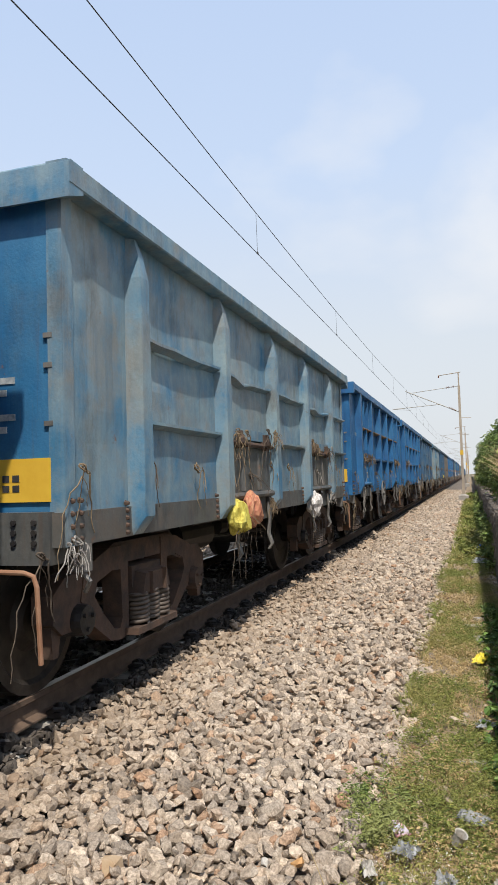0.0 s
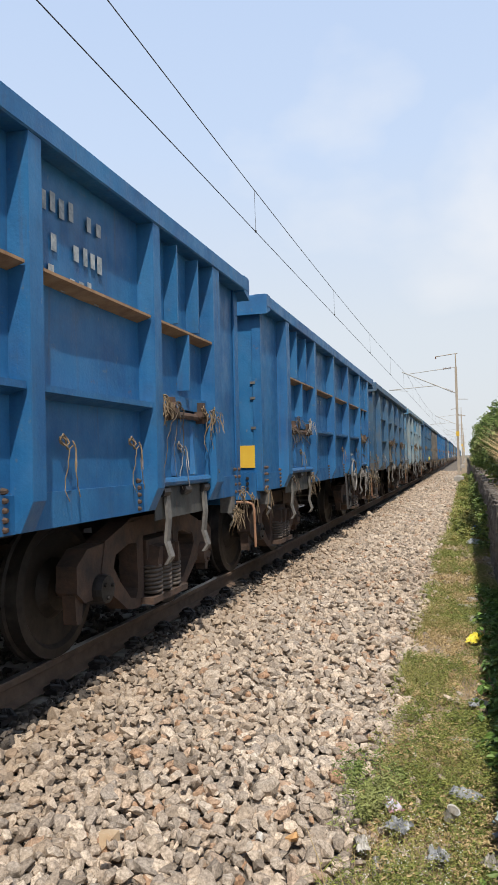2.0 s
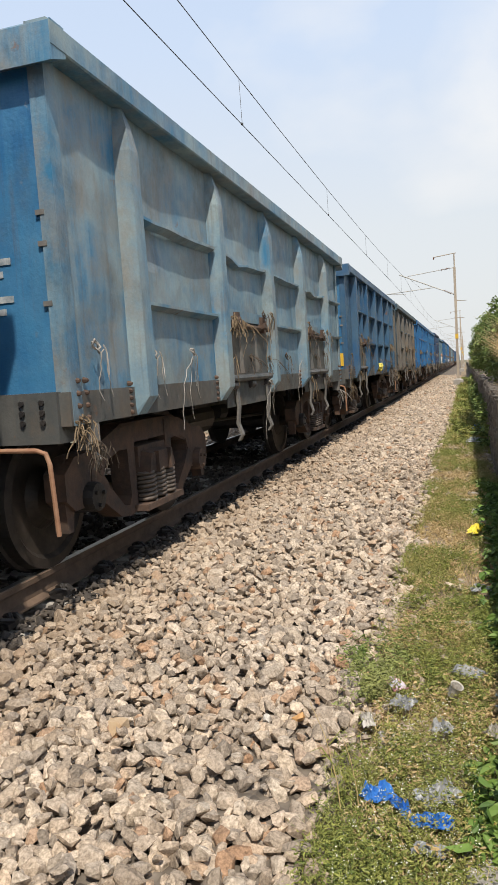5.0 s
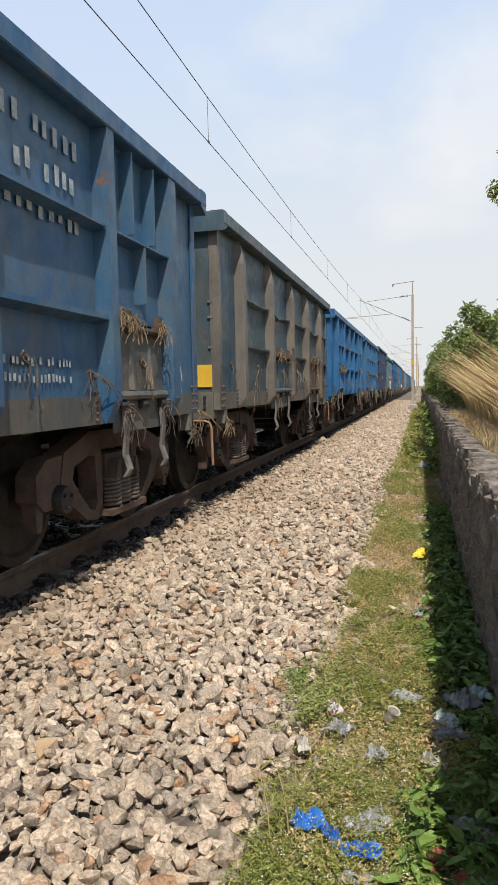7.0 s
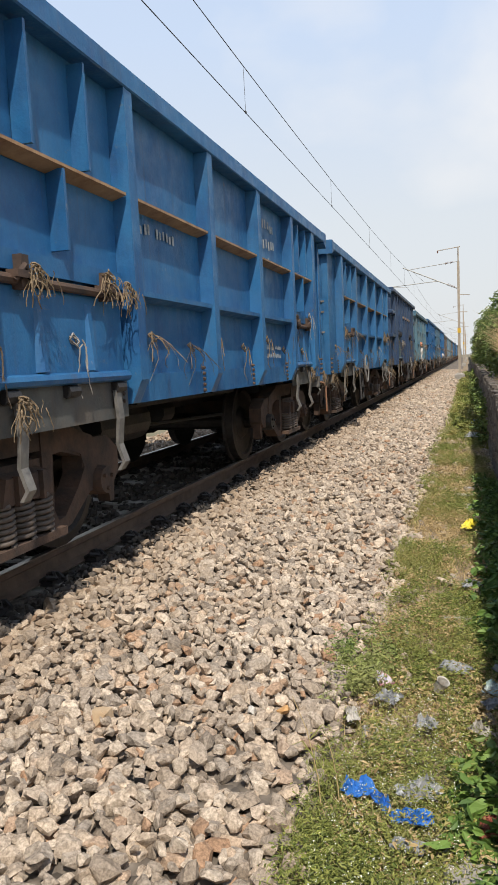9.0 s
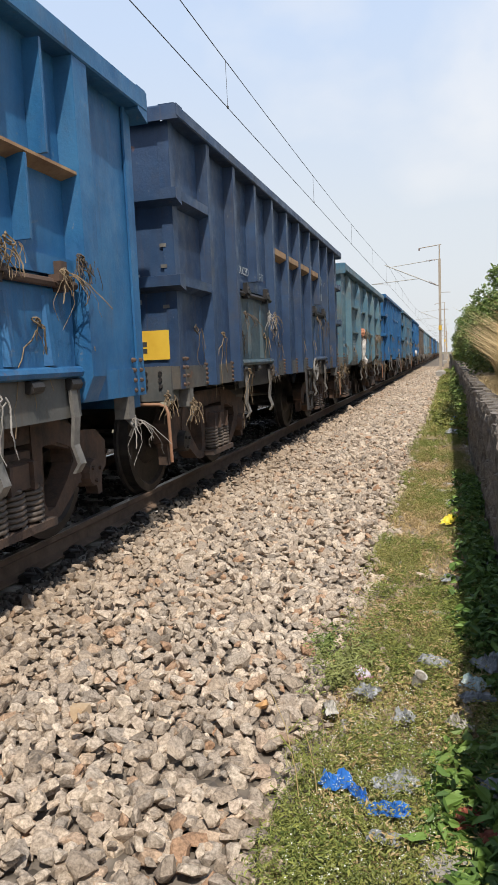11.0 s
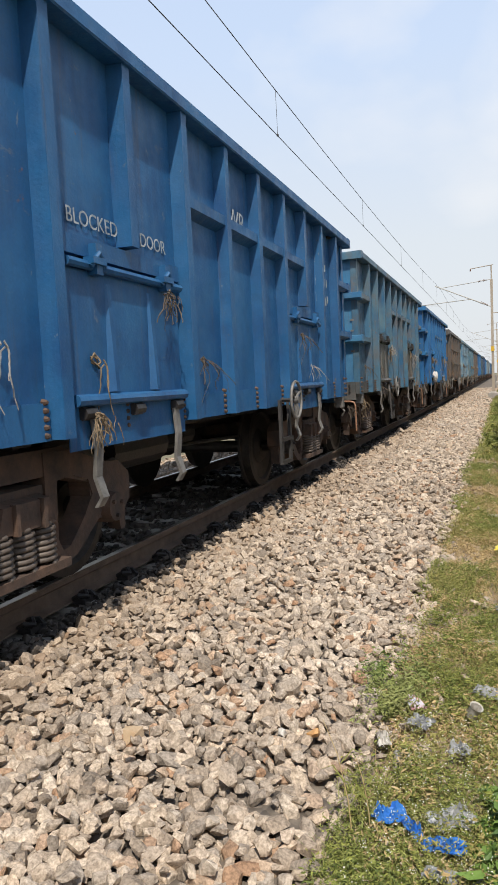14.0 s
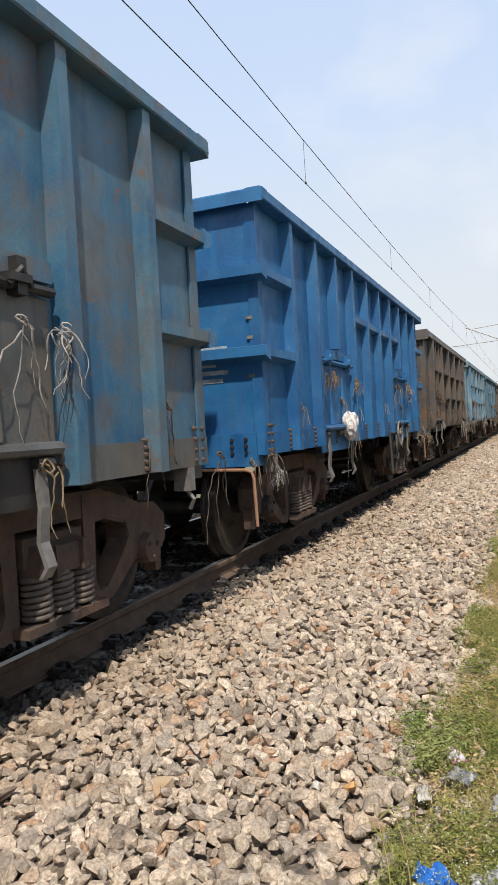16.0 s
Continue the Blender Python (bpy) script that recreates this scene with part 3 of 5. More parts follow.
def make_mast():
    m = thing("catenary_mast", "weathered steel catenary mast with cantilever bracket over the track", "catenary mast", "catenary masts")
    g = Geo()
    for x0, x1, y0, y1 in ((-0.075, 0.075, -0.10, -0.09), (-0.075, 0.075, 0.09, 0.10), (-0.005, 0.005, -0.09, 0.09)):
        g.box(x0, x1, y0, y1, -0.4, 7.0)
    part("pole", g, MASTPAINT, m)
    part("foundation_block", Geo().loft([[(-s, -s, z), (s, -s, z), (s, s, z), (-s, s, z)] for s, z in ((0.32, -0.6), (0.30, 0.02), (0.12, 0.12))]), CONCRETE, m, "concrete foundation block")
    part("pole_extension", Geo().tube([(0, 0, 6.9), (0, 0, 7.85)], 0.04, 8), MASTPAINT, m)
    part("top_arm", Geo().tube([(0.12, 0, 7.86), (-1.25, 0, 7.72)], 0.025, 6), MASTPAINT, m)
    part("arm_pin", Geo().tube([(-1.22, 0, 7.72), (-1.22, 0, 7.58)], 0.04, 8), INSUL, m)
    part("stay_tube", Geo().tube([(-0.08, 0, 6.98), (-2.85, 0, 6.72)], 0.022, 8), GALV, m)
    part("bracket_tube", Geo().tube([(-0.08, 0, 5.35), (-3.35, 0, 6.86)], 0.032, 8), GALV, m)
    part("register_tube", Geo().tube([(-1.15, 0, 5.88), (-4.2, 0, 5.72)], 0.024, 8), GALV, m)
    part("steady_arm", Geo().tube([(-4.15, 0, 5.72), (-3.0, 0, 5.60)], 0.014, 6), GALV, m)
    part("register_dropper", Geo().tube([(-2.9, 0, 6.72), (-2.0, 0, 5.83)], 0.006, 5), WIRE, m)
    for a, b in (((-0.30, 0, 6.96), (-0.75, 0, 6.92)), ((-0.25, 0, 5.43), (-0.62, 0, 5.62))):
        g = Geo()
        for k in range(7):
            p = Vector(a).lerp(Vector(b), k / 6)
            q = p + (Vector(b) - Vector(a)) * 0.06
            g.tube([p, q], 0.07 if k % 2 == 0 else 0.045, 8)
        part("insulator", g, INSUL, m, "brown porcelain insulator")
    part("number_plate_bracket", Geo().box(-0.10, 0.10, -0.125, -0.115, 2.6, 2.9), YELLOW, m, "small yellow plate on the mast")
    part("earth_wire_bracket", Geo().tube([(0.0, 0, 4.95), (0.65, 0, 4.92)], 0.02, 6), MASTPAINT, m)
    part("signal_bracket", Geo().tube([(0.0, 0, 3.9), (0.5, 0, 3.88)], 0.02, 6), MASTPAINT, m)
    return m


mast = make_mast()
mast.location = (3.30, 46.5, 0)
for k in range(1, 5):
    copy_thing(mast, pose(3.30, 46.5 + 54 * k, 0))
copy_thing(mast, pose(3.30, 46.5 - 54, 0))

# ---- wagons ----
L = 9.78         # over the copings
SIDE = 1.47      # outside of the side sheets
OUT = 1.61      # outside of the coping and stanchions
Z0, Z1, Z2 = 1.03, 3.16, 3.31   # underside of the sole bar, underside and top of the coping
TALL = 0.17      # how much higher the slim-ribbed wagons are


def panel(y0, y1, z0, z1, seed, dent, sx=1):
    """A slightly dented steel sheet with thickness, on the side of the wagon."""
    g = Geo()
    ny, nz = 7, 9
    outer, inner = [], []
    for j in range(nz + 1):
        for i in range(ny + 1):
            u, w = i / ny, j / nz
            d = dent * math.sin(math.pi * u) * math.sin(math.pi * w) * (-0.3 + 1.9 * noise.noise(Vector((u * 2.6 + seed * 7.3, w * 3.4, seed))))
            d = max(-0.03, min(d, 0.006))
            outer.append((sx * (SIDE + d), y0 + (y1 - y0) * u, z0 + (z1 - z0) * w))
            inner.append((sx * (SIDE - 0.012 + d), y0 + (y1 - y0) * u, z0 + (z1 - z0) * w))
    n = ny + 1
    f = [(j * n + i, j * n + i + 1, (j + 1) * n + i + 1, (j + 1) * n + i) for j in range(nz) for i in range(ny)]
    g.put(outer, f)
    g.put(inner, [tuple(reversed(q)) for q in f])
    return g


def hat_post(y, profile):
    """A hat-section post from (z, outer x, half width at the sheet, half width outside)."""
    return Geo().loft([[(SIDE - 0.01, y - wi, z), (x, y - wo, z), (x, y + wo, z), (SIDE - 0.01, y + wi, z)] for z, x, wi, wo in profile])


def tapered_stanchion(y):
    """Pressed post: deep foot, pointed head."""
    return hat_post(y, ((1.035, SIDE + 0.03, 0.085, 0.07), (1.16, OUT - 0.012, 0.092, 0.075), (1.40, OUT - 0.012, 0.092, 0.075), (2.86, OUT - 0.02, 0.082, 0.064), (3.03, OUT - 0.05, 0.075, 0.04), (3.158, SIDE + 0.05, 0.065, 0.02)))


def gusset_stanchion(y):
    """Straight box post; the end ones are broader."""
    k = 0.03 if y < 1.5 or y > L - 1.5 else 0.0
    return hat_post(y, ((1.035, SIDE + 0.05, 0.075 + k, 0.06 + k), (1.20, OUT - 0.01, 0.075 + k, 0.062 + k), (3.158, OUT - 0.012, 0.070 + k, 0.060 + k)))


def slim_stanchion(y, z0=1.035):
    return hat_post(y, ((z0, OUT - 0.03, 0.060, 0.050), (2.6, OUT - 0.03, 0.060, 0.048), (Z1 + TALL - 0.002, OUT - 0.03, 0.058, 0.046)))


def ledge(y0, y1, z, depth, high, sag=0.0, seed=0.0):
    """A horizontal stiffening angle, sometimes bent."""
    g = Geo()
    rings = []
    for k in range(7):
        y = y0 + (y1 - y0) * k / 6
        dz = -sag * math.sin(math.pi * k / 6) * (0.5 + noise.noise(Vector((k * 0.7, seed, 0))))
        rings.append([(SIDE - 0.005, y, z + dz), (SIDE + depth, y, z + dz - 0.012), (SIDE + depth, y, z + dz - high), (SIDE - 0.005, y, z + dz - high - 0.03)])
    return g.loft(rings)


def rivets(y, z0, z1, n, x, two=False):
    g = Geo()
    for k in range(n):
        z = z0 + (z1 - z0) * k / max(1, n - 1)
        for dy in ((-0.03, 0.03) if two else (0,)):
            g.tube([(x - 0.01, y + dy, z), (x + 0.012, y + dy, z), (x + 0.022, y + dy, z)], 0.021, 6, 0.5)
    return g


def side_door(parent, y0, y1, paint_mat, z_top=1.78, sx=1, full=True):
    """Bottom-hinged loading door: leaf with ribs, top bar with latches, hinge straps hanging below."""
    def mm(g):
        return g if sx > 0 else g.mirror()
    leaf = part("side_door", mm(Geo().box(SIDE + 0.012, SIDE + 0.035, y0 + 0.06, y1 - 0.06, 1.20, z_top)), paint_mat, parent, "dented drop door in the wagon side")
    if not full:
        return leaf
    part("door_apron", mm(Geo().box(SIDE + 0.024, SIDE + 0.032, y0 + 0.02, y1 - 0.02, 0.95, 1.215)), GRIME, leaf, "sooty grey apron plate under the door")
    for f in (0.33, 0.68):
        y = y0 + (y1 - y0) * f
        part("door_rib", mm(Geo().loft([[(SIDE + 0.03, y - w, z), (SIDE + d, y - 0.02, z), (SIDE + d, y + 0.02, z), (SIDE + 0.03, y + w, z)] for z, d, w in ((1.28, 0.075, 0.06), (z_top - 0.05, 0.045, 0.035))])), paint_mat, leaf)
    part("door_bar", mm(Geo().tube([(SIDE + 0.06, y0 + 0.05, z_top + 0.03), (SIDE + 0.06, y1 - 0.05, z_top + 0.03)], 0.028, 8)), RUST, leaf, "rusty round locking bar")
    part("door_sill", mm(Geo().tube([(SIDE + 0.06, y0 + 0.06, 1.235), (SIDE + 0.06, y1 - 0.06, 1.235)], 0.036, 8)), paint_mat, leaf)
    part("door_header", mm(Geo().box(SIDE + 0.005, SIDE + 0.05, y0 + 0.03, y1 - 0.03, z_top + 0.08, z_top + 0.19)), paint_mat, leaf)
    for f in (0.22, 0.80):
        y = y0 + (y1 - y0) * f
        g = Geo()
        g.box(SIDE + 0.03, SIDE + 0.10, y - 0.035, y + 0.035, z_top - 0.02, z_top + 0.16)
        g.box(SIDE + 0.05, SIDE + 0.12, y - 0.10, y + 0.05, z_top + 0.035, z_top + 0.075)
        g.tube([(SIDE + 0.09, y - 0.09, z_top + 0.02), (SIDE + 0.11, y - 0.02, z_top + 0.10), (SIDE + 0.09, y + 0.07, z_top + 0.03)], 0.018, 6)
        part("latch", mm(g), RUST, leaf, "rusted door latch")
    for f in (0.12, 0.50, 0.88):
        y = y0 + (y1 - y0) * f
        g = Geo()
        g.tube([(SIDE + 0.05, y - 0.06, 1.16), (SIDE + 0.05, y + 0.06, 1.16)], 0.04, 8)
        part("hinge", mm(g), OILY, leaf)
    for f in (0.16, 0.86):
        y = y0 + (y1 - y0) * f
        g = Geo()
        pts = [(SIDE + 0.055, 1.14), (SIDE + 0.07, 0.95), (SIDE + 0.05, 0.78), (SIDE + 0.09, 0.66), (SIDE + 0.05, 0.60)]
        g.loft([[(x - 0.012, y - 0.035, z), (x + 0.012, y - 0.035, z), (x + 0.012, y + 0.035, z), (x - 0.012, y + 0.035, z)] for x, z in pts])
        part("hinge_strap", mm(g), PALE, leaf, "bent grey hinge strap hanging below the sole bar")
    return leaf


# shared bogie meshes
def bogie_meshes():
    frame_poly = [(-1.30, 0.70), (-1.16, 0.80), (-0.86, 0.82), (-0.50, 0.96), (0.50, 0.96), (0.86, 0.82), (1.16, 0.80), (1.30, 0.70), (1.30, 0.52), (1.20, 0.44), (0.80, 0.44), (0.78, 0.70), (0.40, 0.80), (-0.40, 0.80), (-0.78, 0.70), (-0.80, 0.44), (-1.20, 0.44), (-1.30, 0.52)]
    g = Geo()
    g.prism(frame_poly, 1.08, 1.24)
    for s in (-1, 1):
        outer = [(0.92, 0.83), (0.60, 0.93), (0.30, 0.94), (0.30, 0.27), (0.42, 0.245), (0.58, 0.27), (0.88, 0.46), (0.98, 0.62)]
        inner = [(0.76, 0.72), (0.60, 0.77), (0.42, 0.76), (0.40, 0.40), (0.44, 0.33), (0.52, 0.34), (0.70, 0.50), (0.80, 0.62)]
        n = len(outer)
        rings = [[(x, s * y, z) for y, z in poly] for x, poly in ((1.09, outer), (1.25, outer), (1.25, inner), (1.09, inner))]
        verts = [p for q in rings for p in q]
        g.put(verts, [(a * n + k, a * n + (k + 1) % n, ((a + 1) % 4) * n + (k + 1) % n, ((a + 1) % 4) * n + k) for a in range(4) for k in range(n)])
        g.prism([(s * 1.28, 0.50), (s * 1.16, 0.50), (s * 1.20, 0.30), (s * 1.26, 0.30)], 1.11, 1.21)
    g.box(1.06, 1.36, -0.36, 0.36, 0.265, 0.315)
    frame_me = g.mesh("side_frame")
    frame_mi = g.mirror().mesh("side_frame")
    g = Geo()
    g.box(-1.26, 1.26, -0.26, 0.26, 0.60, 0.76)
    g.loft([[(x, -w, z0), (x, w, z0), (x, w * 0.8, z1), (x, -w * 0.8, z1)] for x, w, z0, z1 in ((1.06, 0.27, 0.53, 0.76), (1.35, 0.25, 0.55, 0.70))])
    g.loft([[(x, -w, z0), (x, w, z0), (x, w * 0.8, z1), (x, -w * 0.8, z1)] for x, w, z0, z1 in ((-1.00, 0.27, 0.52, 0.74), (-1.27, 0.25, 0.54, 0.70))])
    for y in (-0.12, 0.12):
        g.box(1.34, 1.38, y - 0.014, y + 0.014, 0.54, 0.71)
    bolster_me = g.mesh("bolster")
    g = Geo()
    turns, seg = 7, 10
    g.tube([(0.074 * math.cos(2 * math.pi * k / seg), 0.074 * math.sin(2 * math.pi * k / seg), 0.235 * k / (turns * seg)) for k in range(turns * seg + 1)], 0.0165, 6)
    spring_me = g.mesh("coil_spring", True)
    g = Geo()
    g.tube([(-1.10, 0, 0), (1.10, 0, 0)], 0.075, 12)
    for s in (-1, 1):
        rings = []
        for x, r in ((0.775, 0.30), (0.775, 0.528), (0.805, 0.525), (0.815, 0.502), (0.905, 0.497), (0.912, 0.43), (0.885, 0.40), (0.862, 0.22), (0.925, 0.16), (0.925, 0.08)):
            rings.append([(s * x, r * math.cos(2 * math.pi * k / 32), r * math.sin(2 * math.pi * k / 32)) for k in range(32)])
        g.loft(rings)
    wheel_me = g.mesh("wheelset")
    g = Geo()
    g.tube([(1.06, 0, 0), (1.27, 0, 0), (1.31, 0, 0)], 0.115, 14, 0.85)
    g.box(1.06, 1.23, -0.15, 0.15, 0.02, 0.20)
    for k in range(3):
        a = 2 * math.pi * k / 3 + 0.4
        g.tube([(1.29, 0.06 * math.cos(a), 0.06 * math.sin(a)), (1.33, 0.06 * math.cos(a), 0.06 * math.sin(a))], 0.016, 6)
    box_me = g.mesh("axle_box")
    box_mi = g.mirror().mesh("axle_box")
    g = Geo()
    for s in (-1, 1):
        g.loft([[(s * 0.72, -0.06, z), (s * 0.96, -0.06, z), (s * 0.96, 0.0, z), (s * 0.72, 0.0, z)] for z in (0.36, 0.66)])
    g.tube([(-1.0, 0.02, 0.40), (1.0, 0.02, 0.40)], 0.035, 8)
    brake_me = g.mesh("brake_beam")
    return frame_me, frame_mi, bolster_me, spring_me, wheel_me, box_me, box_mi, brake_me


BOGIE = bogie_meshes()
WHEELS = []


def add_bogie(wagon, y, full=True):
    frame_me, frame_mi, bolster_me, spring_me, wheel_me, box_me, box_mi, brake_me = BOGIE
    b = part("bogie", bolster_me, RUST, wagon, "rusty cast steel three-piece bogie", at=(0, y, 0))
    part("side_frame", frame_me, RUST, b)
    part("side_frame", frame_mi, RUST, b)
    for x in (1.13, 1.275) if full else ():
        for dy in (-0.19, 0.0, 0.19):
            part("coil_spring", spring_me, SPRING, b, at=(x, dy, 0.315))
    for dy in (-1.0, 1.0):
        part("wheelset", wheel_me, TREAD, b, "worn steel wheelset on the rails", at=(0, dy, 0.5))
        part("axle_box", box_me, OILY if dy < 0 else RUST, b, at=(0, dy, 0.5))
        if full:
            part("axle_box", box_mi, OILY, b, at=(0, dy, 0.5))
    part("brake_beam", brake_me, OILY, b, at=(0, -0.45, 0))
    part("brake_beam", brake_me, OILY, b, at=(0, 0.45, 0))
    return b


def tangle_geo(seed, strands, spread, drop):
    r = random.Random(seed)
    g = Geo()
    for k in range(strands):
        p = Vector((0.02 + r.uniform(0, 0.05), r.uniform(-spread, spread) * 0.4, r.uniform(-0.04, 0.04)))
        pts = [p.copy()]
        d = Vector((r.uniform(-0.1, 0.30), r.uniform(-0.7, 0.7), r.uniform(-1.0, 0.1))).normalized()
        n = r.randint(7, 11)
        long = drop * r.uniform(0.35, 1.0)
        swing = Vector((r.uniform(-0.2, 0.1), r.uniform(-0.25, 0.25), -0.35))
        for i in range(n):
            d = (d + swing * 0.5 + Vector((r.uniform(-0.35, 0.35), r.uniform(-0.75, 0.75), r.uniform(-0.5, 0.15)))).normalized()
            p = p + d * long / n
            p.x = max(p.x, 0.01)
            pts.append(p.copy())
        g.tube(pts, r.uniform(0.0025, 0.006), 4, 0.6)
    for k in range(max(2, strands // 4)):
        c = Vector((0.03, r.uniform(-0.05, 0.05), r.uniform(-0.05, 0.05)))
        w, squash, tilt = r.uniform(0.025, 0.055), r.uniform(0.5, 1.0), r.uniform(0, 3)
        g.tube([c + Vector((0.012 * math.sin(2 * a), w * math.cos(a + tilt), w * squash * math.sin(a))) for a in [i * 2 * math.pi / 10 for i in range(11)]], 0.006, 4)
    return g


TANGLES = [tangle_geo(s, n, sp, dr).mesh("rope_tangle") for s, n, sp, dr in ((1, 16, 0.25, 0.24), (2, 9, 0.15, 0.42), (3, 20, 0.35, 0.20), (4, 4, 0.06, 0.80), (5, 12, 0.20, 0.32), (6, 3, 0.04, 0.36))]


def sack_geo(seed, w, h):
    r = random.Random(seed)
    bm = bmesh.new()
    bmesh.ops.create_icosphere(bm, subdivisions=3, radius=1.0)
    g = Geo()
    for v in bm.verts:
        n1 = noise.noise(v.co * 1.7 + Vector((seed, 0, 0))) * 0.35 + noise.noise(v.co * 5.0 + Vector((0, seed, 0))) * 0.16
        c = v.co * (1 + n1)
        g.v.append((0.06 + c.x * 0.10, c.y * w / 2, c.z * h / 2))
    g.f = [tuple(v.index for v in f.verts) for f in bm.faces]
    bm.free()
    return g


def cloth(name, a, b):
    n = Nodes(name)
    weave = n.noise(40.0, 3, 0.5, (1, 1, 0.12))
    return n.done(n.mix(n.ramp(weave, 0.35, 0.65), a, b), 0.8, n.noise(18, 4), 0.8, 0.02)


SACK_YELLOW = cloth("yellow_woven_sack", (0.42, 0.34, 0.05), (0.70, 0.62, 0.13))
SACK_RED = cloth("orange_red_sack", (0.42, 0.13, 0.08), (0.55, 0.28, 0.15))
SACK_WHITE = cloth("white_plastic_sack", (0.42, 0.38, 0.35), (0.70, 0.67, 0.63))


def hand_brake(wagon, y, cz=0.98, R=0.29, sx=1):
    """Big spoked hand wheel on a bracket with a step frame below."""
    def mm(g):
        return g if sx > 0 else g.mirror()
    g = Geo()
    cx = OUT + 0.06
    g.tube([(cx, y + R * math.cos(a), cz + R * math.sin(a)) for a in [i * 2 * math.pi / 24 for i in range(25)]], 0.017, 6)
    for k in range(3):
        a = 0.5 + 2 * math.pi * k / 3
        g.tube([(cx - 0.02, y, cz), (cx, y + R * math.cos(a), cz + R * math.sin(a))], 0.014, 5)
    g.tube([(cx - 0.04, y, cz), (cx + 0.03, y, cz)], 0.04, 10)
    w = part("hand_brake_wheel", mm(g), PALE, wagon, "pale grey spoked hand brake wheel")
    g = Geo()
    g.tube([(cx - 0.03, y, cz), (1.15, y, cz)], 0.022, 6)
    part("brake_spindle", mm(g), OILY, w)
    g = Geo()
    for yy, lean in ((y - 0.30, -0.16), (y + 0.02, -0.16)):
        g.loft([[(OUT - 0.03 - dx, yy + dy - 0.03, z), (OUT - dx, yy + dy - 0.03, z), (OUT - dx, yy + dy + 0.03, z), (OUT - 0.03 - dx, yy + dy + 0.03, z)] for z, dx, dy in ((1.10, 0.06, 0.12), (0.42, 0.0, lean + 0.10))])
    for z, o in ((0.44, -0.06), (0.68, 0.0)):
        g.box(OUT - 0.04, OUT, y - 0.34 + o + 0.02, y + 0.04 + o, z - 0.02, z + 0.02)
    part("step_frame", mm(g), OILY, wagon, "dark steel footstep frame")


STANCH = {"tapered": [1.02, 2.83, 4.62, 6.36, 8.18], "gusset": [1.02, 2.75, 4.35, 5.90, 7.45, 8.76], "slim": [0.88 + 0.866 * k for k in range(10)]}
DOORS = {"tapered": [(2.83, 4.62), (6.36, 8.18)], "gusset": [(1.02, 2.75), (7.45, 8.76)], "slim": [(1.746, 3.478), (6.076, 7.808)]}


def rivet_part(g, material, parent):
    return tagged(part("rivet_row", g, RUST, parent), kind="stuff")


